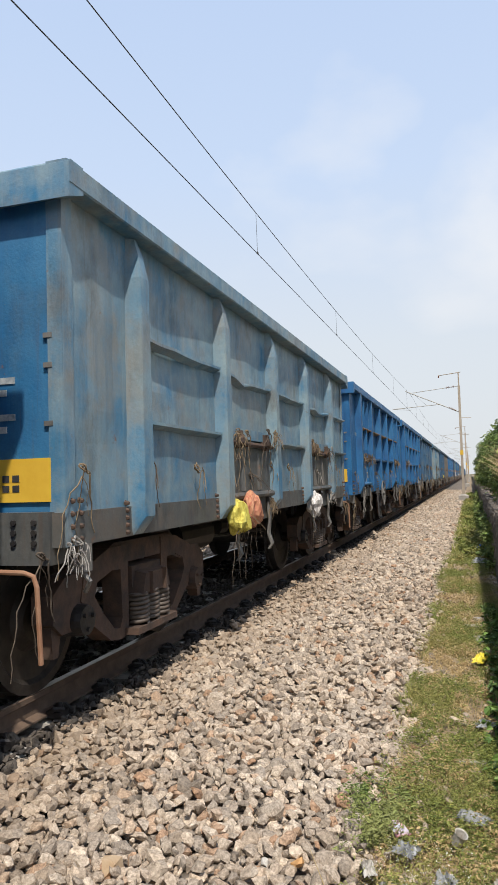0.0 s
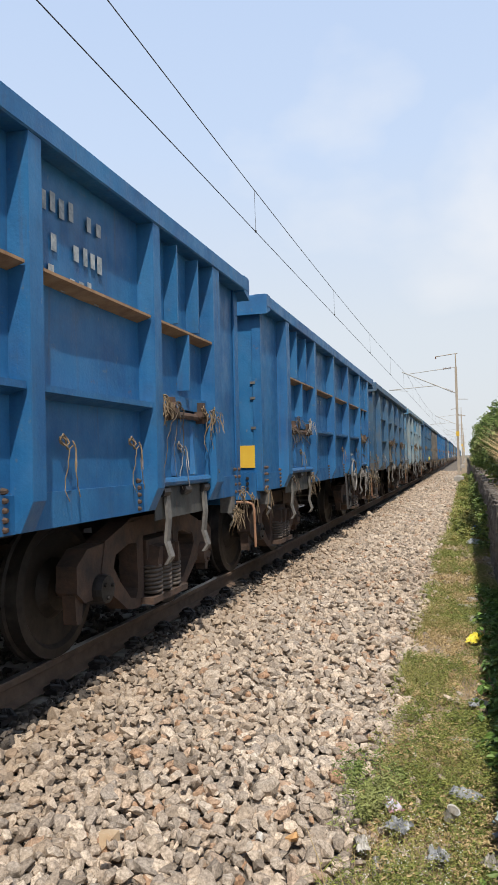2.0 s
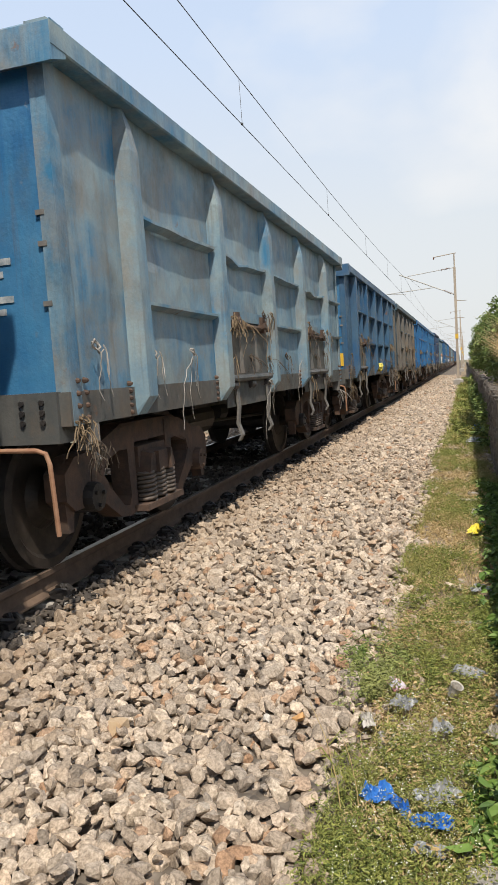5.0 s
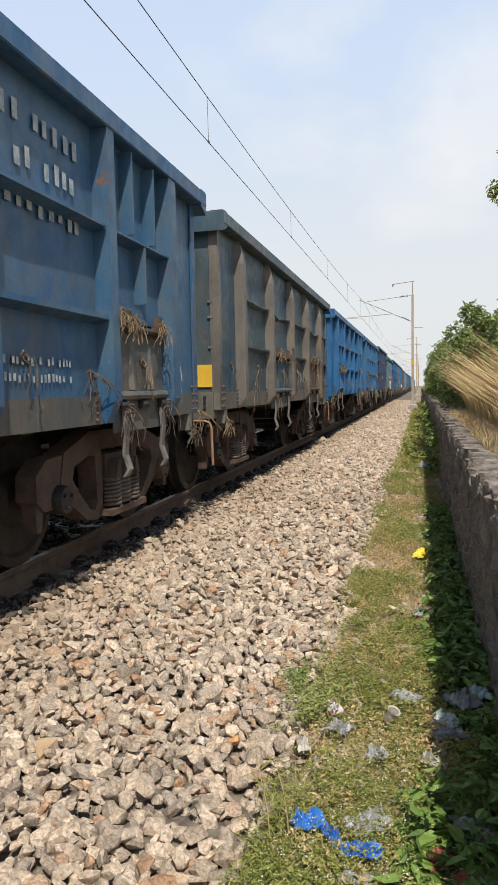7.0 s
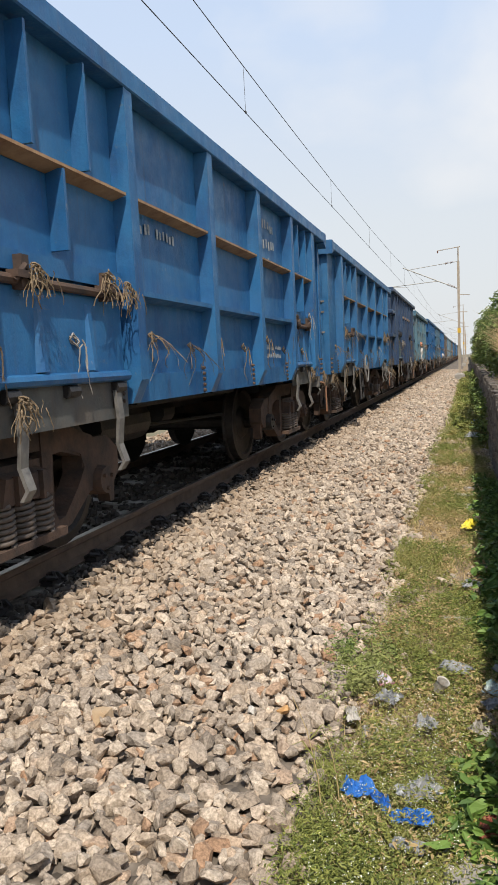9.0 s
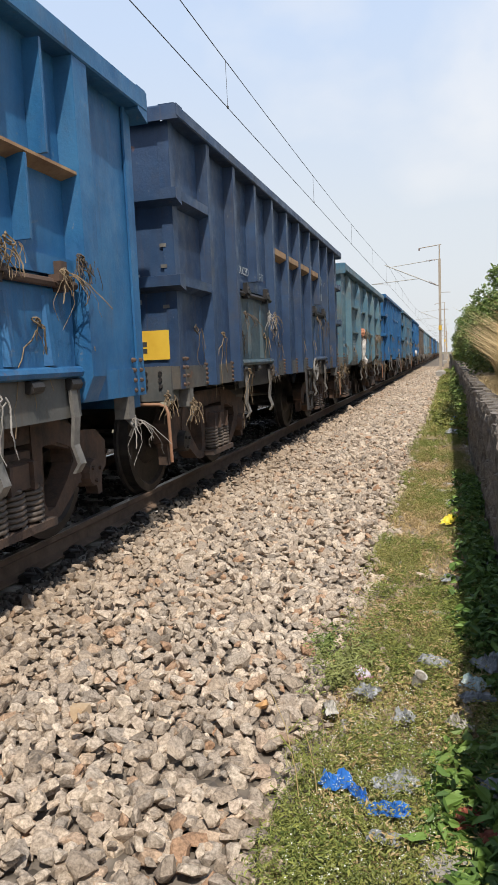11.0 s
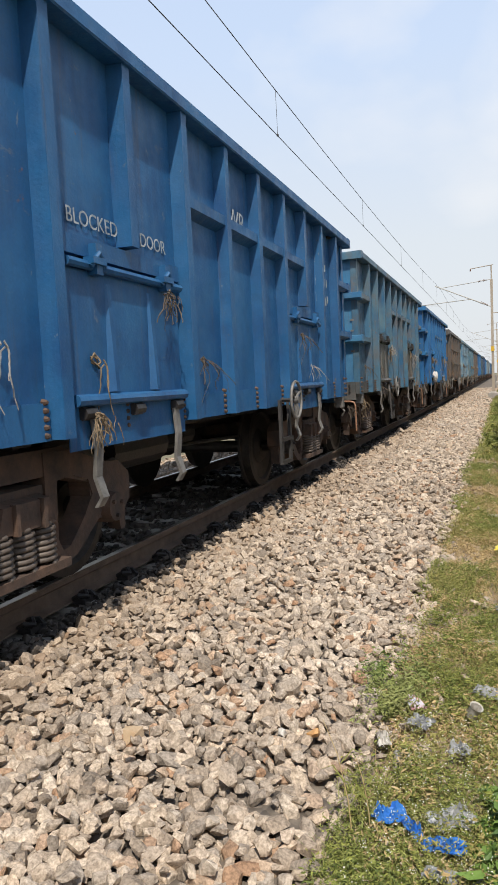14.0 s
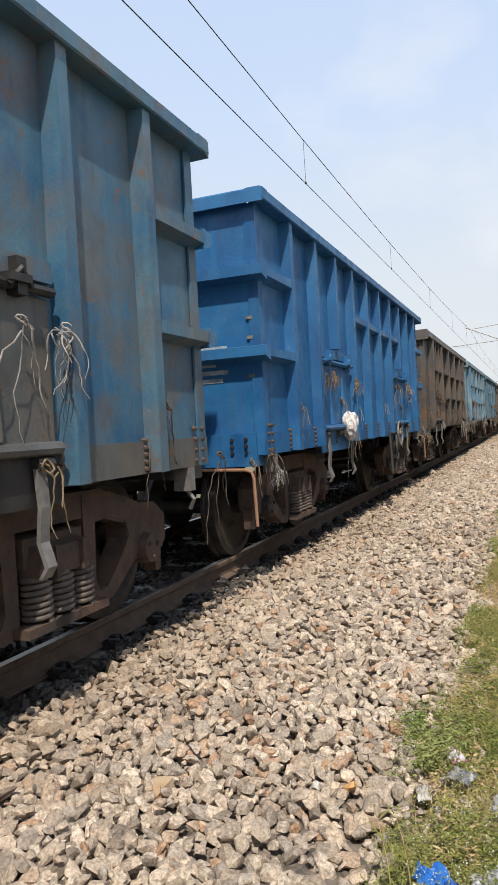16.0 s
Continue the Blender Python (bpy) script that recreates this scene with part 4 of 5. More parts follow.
def make_wagon(style, paint_mat, full=True):
    Z1, Z2 = (3.33, 3.44) if style == "slim" else (3.16, 3.31)
    L = 9.55 if style == "slim" else 9.78
    w = thing("wagon", "weathered open-top steel bogie goods wagon", "goods wagon", "wagons of the train")
    st = STANCH[style]
    lip = 0.02 if style == "slim" else 0.08
    dent = {"tapered": 0.030, "gusset": 0.012, "slim": 0.010}[style]
    doors = DOORS[style]
    for sx in (1, -1):
        def mm(g):
            return g if sx > 0 else g.mirror()
        edges = [0.10] + st + [L - 0.10]
        if style == "slim":
            edges = [0.10] + st[1::2] + [L - 0.10]
        for k in range(len(edges) - 1):
            part("side_panel", panel(edges[k], edges[k + 1], 1.22, Z1 + 0.02, k + 1.7, dent, sx), paint_mat, w)
        part("sole_bar", mm(Geo().box(SIDE - 0.06, SIDE + 0.022, 0.06, L - 0.06, Z0, 1.235)), paint_mat, w)
        part("coping", mm(Geo().loft([[(SIDE - 0.02, y, Z1), (OUT - 0.01, y, Z1), (OUT, y, Z1 + 0.01), (OUT, y, Z2 - 0.015), (OUT - 0.02, y, Z2), (SIDE - 0.02, y, Z2)] for y in (0.0, L)])), paint_mat, w)
        build = {"tapered": tapered_stanchion, "gusset": gusset_stanchion, "slim": slim_stanchion}[style]
        for y in st:
            covered = style == "slim" and any(a + 0.1 < y < b - 0.1 for a, b in doors)
            g = slim_stanchion(y, 2.20) if covered else build(y)
            part("stanchion", mm(g), paint_mat, w)
        if sx > 0 and full:
            for y in st:
                rivet_part(mm(rivets(y, 1.07, 1.20, 4, SIDE + 0.022 if style == "slim" else SIDE + 0.03, False) if style != "slim" else rivets(y - 0.10, 1.06, 1.24, 5, SIDE + 0.022)), paint_mat, w)
                if style != "slim":
                    rivet_part(rivets(y - 0.16, 1.06, 1.26, 5, SIDE + 0.022), paint_mat, w)
        # ledges
        if style == "tapered":
            for k in range(1, 6):
                far = st[k] if k < len(st) else L - 0.02
                a, b = st[k - 1] + 0.10, far - 0.10
                isdoor = (st[k - 1], far) in doors
                part("ledge", mm(ledge(a, b, 2.48, 0.075, 0.035, 0.10 if isdoor else 0.02, k)), paint_mat, w, "bent horizontal stiffening angle" if isdoor else "")
                if not isdoor:
                    part("ledge", mm(ledge(a, b, 1.86, 0.075, 0.035, 0.0, k)), paint_mat, w)
        elif style == "gusset":
            for k in range(1, 6):
                a, b = st[k - 1] + 0.08, st[k] - 0.08
                part("ledge", mm(ledge(a, b, 2.48, 0.11, 0.03)), LEDGE, w, "rust-dusted stiffening ledge")
                if (st[k - 1], st[k]) not in doors:
                    part("ledge", mm(ledge(a, b, 1.84, 0.11, 0.05)), paint_mat, w)
                else:
                    for f, z0, z1 in ((0.33, 2.50, 3.13), (0.68, 2.50, 3.13), (0.5, 1.98, 2.44)):
                        y = st[k - 1] + (st[k] - st[k - 1]) * f
                        part("gusset", mm(Geo().loft([[(SIDE - 0.005, y - wi, z), (SIDE + d, y - 0.012, z), (SIDE + d, y + 0.012, z), (SIDE - 0.005, y + wi, z)] for z, d, wi in ((z0, 0.11, 0.014), (z1, 0.11, 0.014))])), paint_mat, w)
        else:
            for a, b in ((0.10, st[0] - 0.06), (st[-1] + 0.06, L - 0.10)):
                for z in (2.70, 1.97):
                    part("end_ledge", mm(Geo().loft([[(SIDE - 0.01, y, z - 0.08), (OUT - 0.03, y, z - 0.04), (OUT - 0.03, y, z + 0.04), (SIDE - 0.01, y, z + 0.07)] for y in (a, b)])), paint_mat, w)
            for k in range(3, 7):
                part("ledge", mm(Geo().loft([[(SIDE - 0.01, y, 2.61), (OUT - 0.045, y, 2.66), (OUT - 0.045, y, 2.74), (SIDE - 0.01, y, 2.77)] for y in (st[k] + 0.055, st[k + 1] - 0.055)])), LEDGE if paint_mat is NAVY else paint_mat, w, "horizontal stiffening bar between stanchions")
        for a, b in doors:
            side_door(w, a + 0.08, b - 0.08, paint_mat, 1.99 if style == "slim" else 1.74, sx, full and sx > 0)
        # corner posts
        for y in (0.10, L - 0.10):
            s = 1 if y < 1 else -1
            part("corner_post", mm(Geo().loft([[(SIDE - 0.08, y - s * 0.015, z), (SIDE + 0.025, y - s * 0.015, z), (SIDE + 0.025, y + s * 0.10, z), (SIDE + 0.008, y + s * 0.10, z), (SIDE - 0.08, y + s * 0.02, z)] for z in (Z0, Z1)])), paint_mat, w)
            if full and sx > 0:
                rivet_part(mm(rivets(y + s * 0.055, 1.07, 1.30, 4, SIDE + 0.025)), paint_mat, w)
                rivet_part(mm(rivets(y + s * 0.16, 1.07, 1.30, 4, SIDE + 0.020)), paint_mat, w)
    # ends
    for k, s in enumerate((1, -1)):
        def fy(g):
            return g if s > 0 else g.flip_y(L)
        part("end_panel", fy(Geo().box(-SIDE + 0.05, SIDE - 0.05, 0.10, 0.115, Z0 + 0.12, Z1 + 0.02)), paint_mat, w)
        part("end_coping", fy(Geo().loft([[(x, -0.002, Z1 - lip), (x, 0.16, Z1 - lip + 0.06), (x, 0.16, Z2), (x, 0.018, Z2), (x, -0.002, Z2 - 0.018)] for x in (-OUT + 0.004, OUT - 0.004)])), paint_mat, w)
        part("headstock", fy(Geo().box(-1.42, 1.42, 0.03, 0.20, Z0 - 0.10, 1.24)), paint_mat, w)
        if style == "slim":
            for z in (2.70, 1.97):
                part("end_beam", fy(Geo().loft([[(x, 0.105, z - 0.08), (x, -0.03, z - 0.04), (x, -0.03, z + 0.05), (x, 0.105, z + 0.07)] for x in (-OUT + 0.03, OUT - 0.03)])), paint_mat, w)
        else:
            for x in (-0.62, 0.62):
                part("end_post", fy(Geo().loft([[(x - 0.09, 0.105, z), (x - 0.06, d, z), (x + 0.06, d, z), (x + 0.09, 0.105, z)] for z, d in ((Z0, -0.02), (2.7, 0.0), (Z1, 0.07))])), paint_mat, w)
        for x in (-0.45, 0.45):
            part("end_bracket", fy(Geo().box(x - 0.08, x + 0.08, -0.04, 0.03, Z0 - 0.08, Z0 + 0.12)), OILY, w)
        g = Geo()
        g.box(-0.09, 0.09, -0.30, 0.10, 0.98, 1.16)
        g.loft([[(-0.16, -0.34, 0.92), (0.16, -0.34, 0.92), (0.16, -0.34, 1.22), (-0.16, -0.34, 1.22)], [(-0.10, -0.22, 0.95), (0.10, -0.22, 0.95), (0.10, -0.22, 1.19), (-0.10, -0.22, 1.19)]])
        part("coupler", fy(g), RUST, w, "rusty knuckle coupler")
        part("brake_hose", fy(Geo().tube([(0.42, 0.0, 0.95), (0.42, -0.12, 0.90), (0.38, -0.26, 0.66), (0.28, -0.30, 0.55), (0.18, -0.31, 0.62)], 0.028, 7)), OILY, w)
        bolts = Geo()
        for x in (1.18, 1.32):
            for z in (1.06, 1.12, 1.18):
                bolts.tube([(x, 0.035, z), (x, 0.012, z)], 0.018, 6)
        tagged(part("bolt_cluster", fy(bolts), OILY, w), kind="stuff")
    g = Geo()
    g.tube([(0.15, -0.10, 0.93), (1.36, -0.13, 0.91), (1.42, -0.13, 0.89), (1.44, -0.13, 0.83), (1.44, -0.10, 0.40)], 0.015, 8)
    part("uncoupling_lever", g, PIPE, w, "bent orange-brown uncoupling lever")
    part("uncoupling_lever", g.flip_y(L).mirror(), PIPE, w, "bent orange-brown uncoupling lever")
    g = Geo()
    g.box(-SIDE + 0.01, SIDE - 0.01, 0.11, L - 0.11, 1.16, 1.20)
    part("floor_plate", g, BROWN, w)
    g = Geo()
    g.box(-0.42, 0.42, 0.2, L - 0.2, 0.80, 1.16)
    part("underframe_pan", Geo().box(-1.0, 1.0, 3.3, 6.5, 0.94, 0.99), OILY, w)
    part("centre_sill", g, OILY, w)
    for y in (1.63, 3.2, 4.9, 6.6, 8.17):
        part("cross_member", Geo().box(-1.34, 1.34, y - 0.08, y + 0.08, 1.0, 1.155), OILY, w)
    g = Geo()
    g.tube([(0.55, 3.6, 0.78), (0.55, 4.6, 0.78)], 0.20, 14)
    part("brake_cylinder", g, OILY, w)
    part("air_reservoir", Geo().tube([(0.50, 5.2, 0.80), (0.50, 5.5, 0.80)], 0.13, 12), OILY, w)
    part("brake_rod", Geo().tube([(0.80, 1.9, 0.62), (0.70, 4.0, 0.74), (0.80, 7.8, 0.62)], 0.02, 6), OILY, w)
    for y in (0.34, L - 0.34):
        g = Geo()
        g.box(SIDE - 0.10, SIDE + 0.02, y - 0.05, y + 0.05, 0.86, Z0)
        g.tube([(SIDE - 0.04, y, 0.88), (SIDE + 0.03, y, 0.80), (SIDE - 0.02, y + 0.03, 0.73)], 0.016, 6)
        part("lashing_bracket", g, PALE, w)
    add_bogie(w, 1.63, full)
    add_bogie(w, L - 1.63, full)
    return w


# front of each wagon on the line at the start of the clip, style, paint
TRAIN = [
    (3.43, "tapered", GREY), (13.95, "gusset", BLUE), (24.42, "gusset", BLUE), (34.82, "tapered", STEEL), (45.45, "tapered", GREY), (56.00, "gusset", STEEL),
    (66.47, "tapered", DARK), (77.12, "gusset", BLUE), (87.45, "gusset", DEEP), (97.85, "slim", NAVY), (107.95, "tapered", TEAL), (118.60, "slim", MIDBLUE),
    (129.10, "slim", MURK), (139.75, "slim", BLUE), (150.20, "gusset", BROWN), (160.75, "gusset", GREY), (171.30, "tapered", TEAL), (181.85, "tapered", BROWN),
]
more = [("gusset", BLUE), ("tapered", DARK), ("slim", NAVY), ("gusset", DEEP), ("tapered", GREY), ("slim", BROWN), ("gusset", GREY), ("tapered", BROWN)]
for k in range(16):
    TRAIN.append((TRAIN[17][0] + 10.5 * (k + 1), *more[k % 8]))
TRAIN.append((-7.05, "gusset", BLUE))   # the wagon just gone by
LOOK = {"paint_mid_blue": "clean saturated blue", "paint_blue": "bright blue", "paint_deep_blue": "grimy deep blue", "paint_navy": "dusty dark navy", "paint_grey_blue": "faded grey-blue", "paint_steel_blue": "grimy steel-blue", "paint_dark_slate": "rust-streaked dark slate",
        "paint_teal": "dirty faded teal", "paint_murky_teal": "rusty murky teal", "paint_brown": "worn rusty brown"}
STYLE_WORDS = {"tapered": "open wagon with tapered posts and drop doors", "gusset": "open wagon with flared posts and rusty ledges", "slim": "open wagon with many slim upright ribs"}
ALL_PAINT = (BLUE, MIDBLUE, DEEP, NAVY, GREY, DARK, TEAL, MURK, STEEL, GRIME, LIT_ENDBLUE, BROWN)
protos, wagons = {}, []
for n, (y, style, pm) in enumerate(TRAIN):
    full = n < 18
    key = (style, full)
    if key not in protos:
        w = make_wagon(style, pm, full)
        protos[key] = w
    else:
        w = copy_thing(protos[key], pose(0, 0, 0))
        for ob in w.children_recursive:
            if ob.material_slots and ob.material_slots[0].material in ALL_PAINT and ob.name.split(".")[0] not in ("floor_plate", "door_apron"):
                ob.material_slots[0].material = pm
            if ob.name.split(".")[0] == "ledge" and style != "tapered":
                dusty = pm is NAVY if style == "slim" else (pm in (BLUE, DEEP) and ob.data.vertices[0].co.z > 2.2)
                ob.material_slots[0].material = LEDGE if dusty else pm
    if pm in (GREY, STEEL, MURK, TEAL, NAVY):
        for ob in w.children_recursive:
            base = ob.name.split(".")[0]
            if base in ("side_door", "door_rib", "door_sill") or base in ("sole_bar", "headstock"):
                door = base.startswith(("side", "door")) and pm is NAVY
                ob.material_slots[0].material = GRIME if not door else (DARK if ob.data.vertices[0].co.y < 5 else NAVY)
            # ends take the cleaner blue with sunlight mixed into its colour
            if base in ("end_panel", "end_post", "end_beam") and pm is not NAVY:
                ob.material_slots[0].material = LIT_ENDBLUE
    if n in (9, 11, 13):   # freshly painted over: locking bars and aprons in the body colour
        for ob in w.children_recursive:
            if ob.name.split(".")[0] in ("door_bar", "latch", "door_apron"):
                ob.material_slots[0].material = pm if n != 9 else OILY
    if n == 6:   # slate wagon with rusty posts and a brown sole bar
        for ob in w.children_recursive:
            if ob.name.split(".")[0] in ("stanchion", "sole_bar", "headstock", "corner_post"):
                ob.material_slots[0].material = DUSTY
    w.location = (0, y, 0)
    tagged(w, LOOK[pm.name] + " " + STYLE_WORDS[style])
    wagons.append(w)


# ---- what hangs on and is painted on single wagons ----
ON_SIDE = Matrix(((0, 0, 1, 0), (1, 0, 0, 0), (0, 1, 0, 0), (0, 0, 0, 1)))   # text runs along +y, faces +x


def side_text(n, text, size, y, z, x=SIDE + 0.012, material=LETTER):
    letters(text, size, Matrix.Translation((x, y, z)) @ ON_SIDE, material, wagons[n])


def side_bars(n, y, z, rows, length, high, material=LETTER, x=SIDE + 0.014):
    """Painted writing that cannot be read: plain bars."""
    r = random.Random(n * 31 + int(y * 10))
    g = Geo()
    for k in range(rows):
        yy = y
        while yy < y + length - 0.04:
            s = r.uniform(0.8, 1.1) * high * 0.36
            low = z - k * high * 1.45 - high * r.uniform(0.75, 1.0)
            if r.random() < 0.8:
                g.box(x - 0.001, x + 0.001, yy, yy + s, low, low + high * r.uniform(0.55, 0.78))
            yy += s + high * r.uniform(0.22, 0.5)
    tagged(part("painted_marks", g, material, wagons[n]), kind="stuff")


def end_plate(n, y_label="plate"):
    """Yellow depot plate on the end, with dark unreadable marks."""
    w = wagons[n]
    p = part("depot_plate", Geo().box(0.90, 1.40, 0.082, 0.099, 1.30, 1.56), YELLOW, w, "yellow painted plate with dark marks")
    g = Geo()
    for x in (1.02, 1.09, 1.16):
        for z in (1.36, 1.42):
            g.box(x - 0.024, x + 0.024, 0.079, 0.081, z, z + 0.042)
    part("plate_marks", g, BLACKMARK, p)


for n in (0, 1, 2, 3, 5, 6, 9, 15):
    end_plate(n)
for n in range(0, 18):
    g = Geo()
    for k in range(5):
        g.box(0.72, 1.15 - 0.06 * (k % 3), 0.093, 0.0985, 2.02 - 0.075 * k, 2.06 - 0.075 * k)
    tagged(part("painted_marks", g, LETTER, wagons[n]), kind="stuff")
    for z in (1.75, 2.10, 2.28):
        part("reflector_tab", Geo().box(1.36, 1.42, 0.080, 0.099, z, z + 0.03), PALE, wagons[n])

ROPES = (STRAW, OLDROPE, STRAW, WHITEROPE, OLDROPE, STRAW)
rr = random.Random(12)
for n in range(0, 18):
    w = wagons[n]
    style = TRAIN[n][1]
    spots = [(SIDE + 0.03, 0.12, 1.02), (SIDE + 0.0, 0.35, 0.86), (SIDE - 0.1, -0.02, 0.95), (SIDE + 0.03, L - 0.15, 1.05), (SIDE + 0.02, L - 0.34, 0.86)]
    for a, b in DOORS[style]:
        for f in (0.12, 0.3, 0.75, 0.92):
            spots.append((SIDE + 0.09, a + (b - a) * f, rr.choice((1.80, 1.84, 1.90))))
        spots.append((SIDE + 0.07, a + (b - a) * 0.2, 1.10))
        spots.append((SIDE + 0.07, a + (b - a) * 0.85, 1.12))
    for k in range(11):
        spots.append((SIDE + 0.02, 0.4 + 0.85 * k + rr.uniform(-0.15, 0.15), rr.uniform(1.40, 1.55)))
    for q, (x, y, z) in enumerate(spots):
        if rr.random() < (0.42 if n == 11 else 0.78):
            k = rr.choice((1, 5, 5, 5, 3)) if q >= len(spots) - 11 else rr.randrange(6)
            part("rope_tangle", TANGLES[k], ROPES[rr.randrange(6)], w, "frayed straw rope tied to the wagon", at=(x, y, z))

# the brown replacement door of one wagon
for ob in wagons[6].children:
    if ob.name.startswith("side_door") and ob.data.vertices[0].co.y > 5:
        for q in (ob, *ob.children):
            if q.name.startswith(("side_door", "door_rib", "door_sill")):
                q.material_slots[0].material = RUST
hand_brake(wagons[1], 3.8)
hand_brake(wagons[2], 5.9, 1.05)
hand_brake(wagons[8], 3.45, 1.06)
hand_brake(wagons[9], 5.8, 1.06, 0.175)
hand_brake(wagons[11], 5.92, 1.09, 0.20)
hand_brake(wagons[12], 3.38, 1.09, 0.20)
hand_brake(wagons[13], 6.0, 1.06, 0.20)
part("patch_plate", Geo().box(SIDE + 0.024, SIDE + 0.034, 4.86, 5.45, 1.20, 1.62), RUST, wagons[6], "rust-brown patch plate on the wagon side")
for n, y, z, m, w_, h_, lab in ((0, 3.02, 1.04, SACK_YELLOW, 0.30, 0.36, "yellow woven sack tied under the door"), (0, 3.42, 1.08, SACK_RED, 0.34, 0.40, "orange-red sack tied under the door"),
                                (0, 6.55, 1.02, SACK_WHITE, 0.34, 0.36, "dirty white sack caught on the wagon"), (5, 4.6, 1.22, SACK_YELLOW, 0.36, 0.22, "yellow straw bundle caught on the wagon side"),
                                (10, 2.95, 1.85, SACK_RED, 0.22, 0.22, "crumpled wrapper caught on the latch"), (10, 3.02, 1.45, SACK_WHITE, 0.16, 0.60, "torn white plastic sheet hanging on the door"),
                                (10, 3.35, 1.12, SACK_WHITE, 0.30, 0.22, "crumpled plastic bag under the door"), (13, 2.9, 1.25, SACK_WHITE, 0.36, 0.34, "white plastic sack caught on the door")):
    s = part("sack", sack_geo(n + int(y * 3), w_, h_), m, wagons[n], lab, at=(SIDE + 0.06, y, z))
    part("sack_string", TANGLES[3 if h_ > 0.3 else 1], OLDROPE, s, at=(0.06, 0, -0.05))

side_text(10, "03-27", 0.155, 0.47, 2.99)
side_text(10, "RETURN", 0.115, 0.47, 2.66)
side_bars(10, 0.25, 2.93, 1, 0.42, 0.11)
side_bars(10, 0.25, 1.70, 2, 0.35, 0.10)
side_bars(10, 1.58, 1.72, 6, 0.95, 0.045)
side_bars(10, 1.0, 1.16, 1, 0.5, 0.08, x=SIDE + 0.026)
part("red_mark", Geo().box(SIDE + 0.010, SIDE + 0.014, 1.30, 1.50, 1.42, 1.75), simple("red_paint", (0.35, 0.08, 0.03), (0.45, 0.14, 0.06), 6.0), wagons[10], "rusty red painted patch")
side_bars(10, 8.45, 3.08, 1, 0.8, 0.10)
side_bars(10, 8.45, 2.92, 2, 1.2, 0.16)
side_bars(10, 8.45, 2.30, 3, 0.9, 0.05)
side_bars(10, 8.45, 1.72, 3, 1.1, 0.05)
side_bars(1, 6.0, 3.0, 3, 0.9, 0.15)
side_text(2, "WCR", 0.28, 8.05, 2.62)
side_bars(2, 7.6, 3.0, 1, 0.8, 0.16)
side_text(3, "ECoR", 0.22, 5.0, 2.62)
side_bars(3, 6.2, 2.95, 2, 0.8, 0.14)
side_text(5, "SR", 0.24, 4.9, 2.58)
side_bars(5, 6.0, 3.0, 3, 1.2, 0.17)
part("yellow_mark", Geo().box(SIDE + 0.010, SIDE + 0.014, 4.6, 5.1, 1.95, 2.2), YELLOW, wagons[5], "faded yellow painted patch")
side_text(11, "BLOCKED", 0.13, 2.27, 2.26)
side_text(11, "DOOR", 0.13, 3.05, 2.26)
side_bars(11, 7.75, 2.95, 3, 0.7, 0.16)
side_text(11, "WR", 0.26, 4.80, 2.72)
side_text(9, "REDUCED", 0.13, 2.24, 2.26)
side_text(9, "LIGHT", 0.13, 3.05, 2.26)
side_text(9, "SE", 0.26, 6.60, 2.74)
side_bars(9, 7.15, 3.05, 3, 0.6, 0.20)
side_text(12, "SE", 0.26, 3.6, 2.82)
side_bars(12, 4.2, 2.95, 2, 0.6, 0.12)
side_text(6, "NWR", 0.22, 5.0, 2.68)
side_bars(7, 6.0, 3.0, 3, 0.9, 0.15)
for n, y in ((1, 0.7), (2, 2.9), (5, 2.8), (7, 2.9), (8, 2.9)):
    side_bars(n, y + 3.2, 1.50, 2, 1.0, 0.07)
    side_bars(n, y, 2.36, 1, 0.8, 0.10)
# coal lumps on two copings
for n, spots in ((1, (5.2, 5.4, 6.9, 7.1, 7.5, 7.9)), (11, (8.6, 8.9))):
    for k, y in enumerate(spots):
        g = Geo()
        g.put([(1.46 + 0.07 * math.cos(a) * q, y + 0.11 * math.sin(a) * q, z) for z, q in ((Z2 - 0.01, 1.0), (Z2 + 0.045, 0.7)) for a in [i * 2 * math.pi / 6 + k for i in range(6)]],
              [(i, (i + 1) % 6, 6 + (i + 1) % 6, 6 + i) for i in range(6)] + [tuple(range(6, 12)), tuple(range(5, -1, -1))])
        part("coal_lump", g, COAL, wagons[n])

# ---- plants ----
def leaf_cloud(name, r, centers, count, leaf, material, flat=0.5, slim=0.25, fold=0.10):
    """Many small pointed leaves, folded along the midrib, round the given clump centres (x, y, z, radius)."""
    c = np.array(centers)
    idx = r.integers(0, len(c), count)
    d = r.normal(size=(count, 3))
    d /= np.linalg.norm(d, axis=1)[:, None]
    p = c[idx, :3] + d * (c[idx, 3] * r.uniform(0.45, 1.05, count))[:, None]
    u = r.normal(size=(count, 3))
    u[:, 2] = u[:, 2] * flat - 0.25
    u /= np.linalg.norm(u, axis=1)[:, None]
    w = np.cross(u, r.normal(size=(count, 3)))
    w /= np.linalg.norm(w, axis=1)[:, None]
    s = leaf * np.exp(r.normal(0, 0.25, count))[:, None]
    k = np.cross(u, w) * s * fold
    v = np.stack([p, p + u * s * 0.30 + w * s * slim + k, p + u * s * 0.68 + w * s * slim * 0.75 + k, p + u * s - k * 0.6,
                  p + u * s * 0.68 - w * s * slim * 0.75 + k, p + u * s * 0.30 - w * s * slim + k], 1)
    f = ((np.arange(count) * 6)[:, None, None] + np.array([[0, 1, 2, 3], [0, 3, 4, 5]])[None]).reshape(-1, 4)
    return fast_mesh(name, v.reshape(-1, 3), f, material)


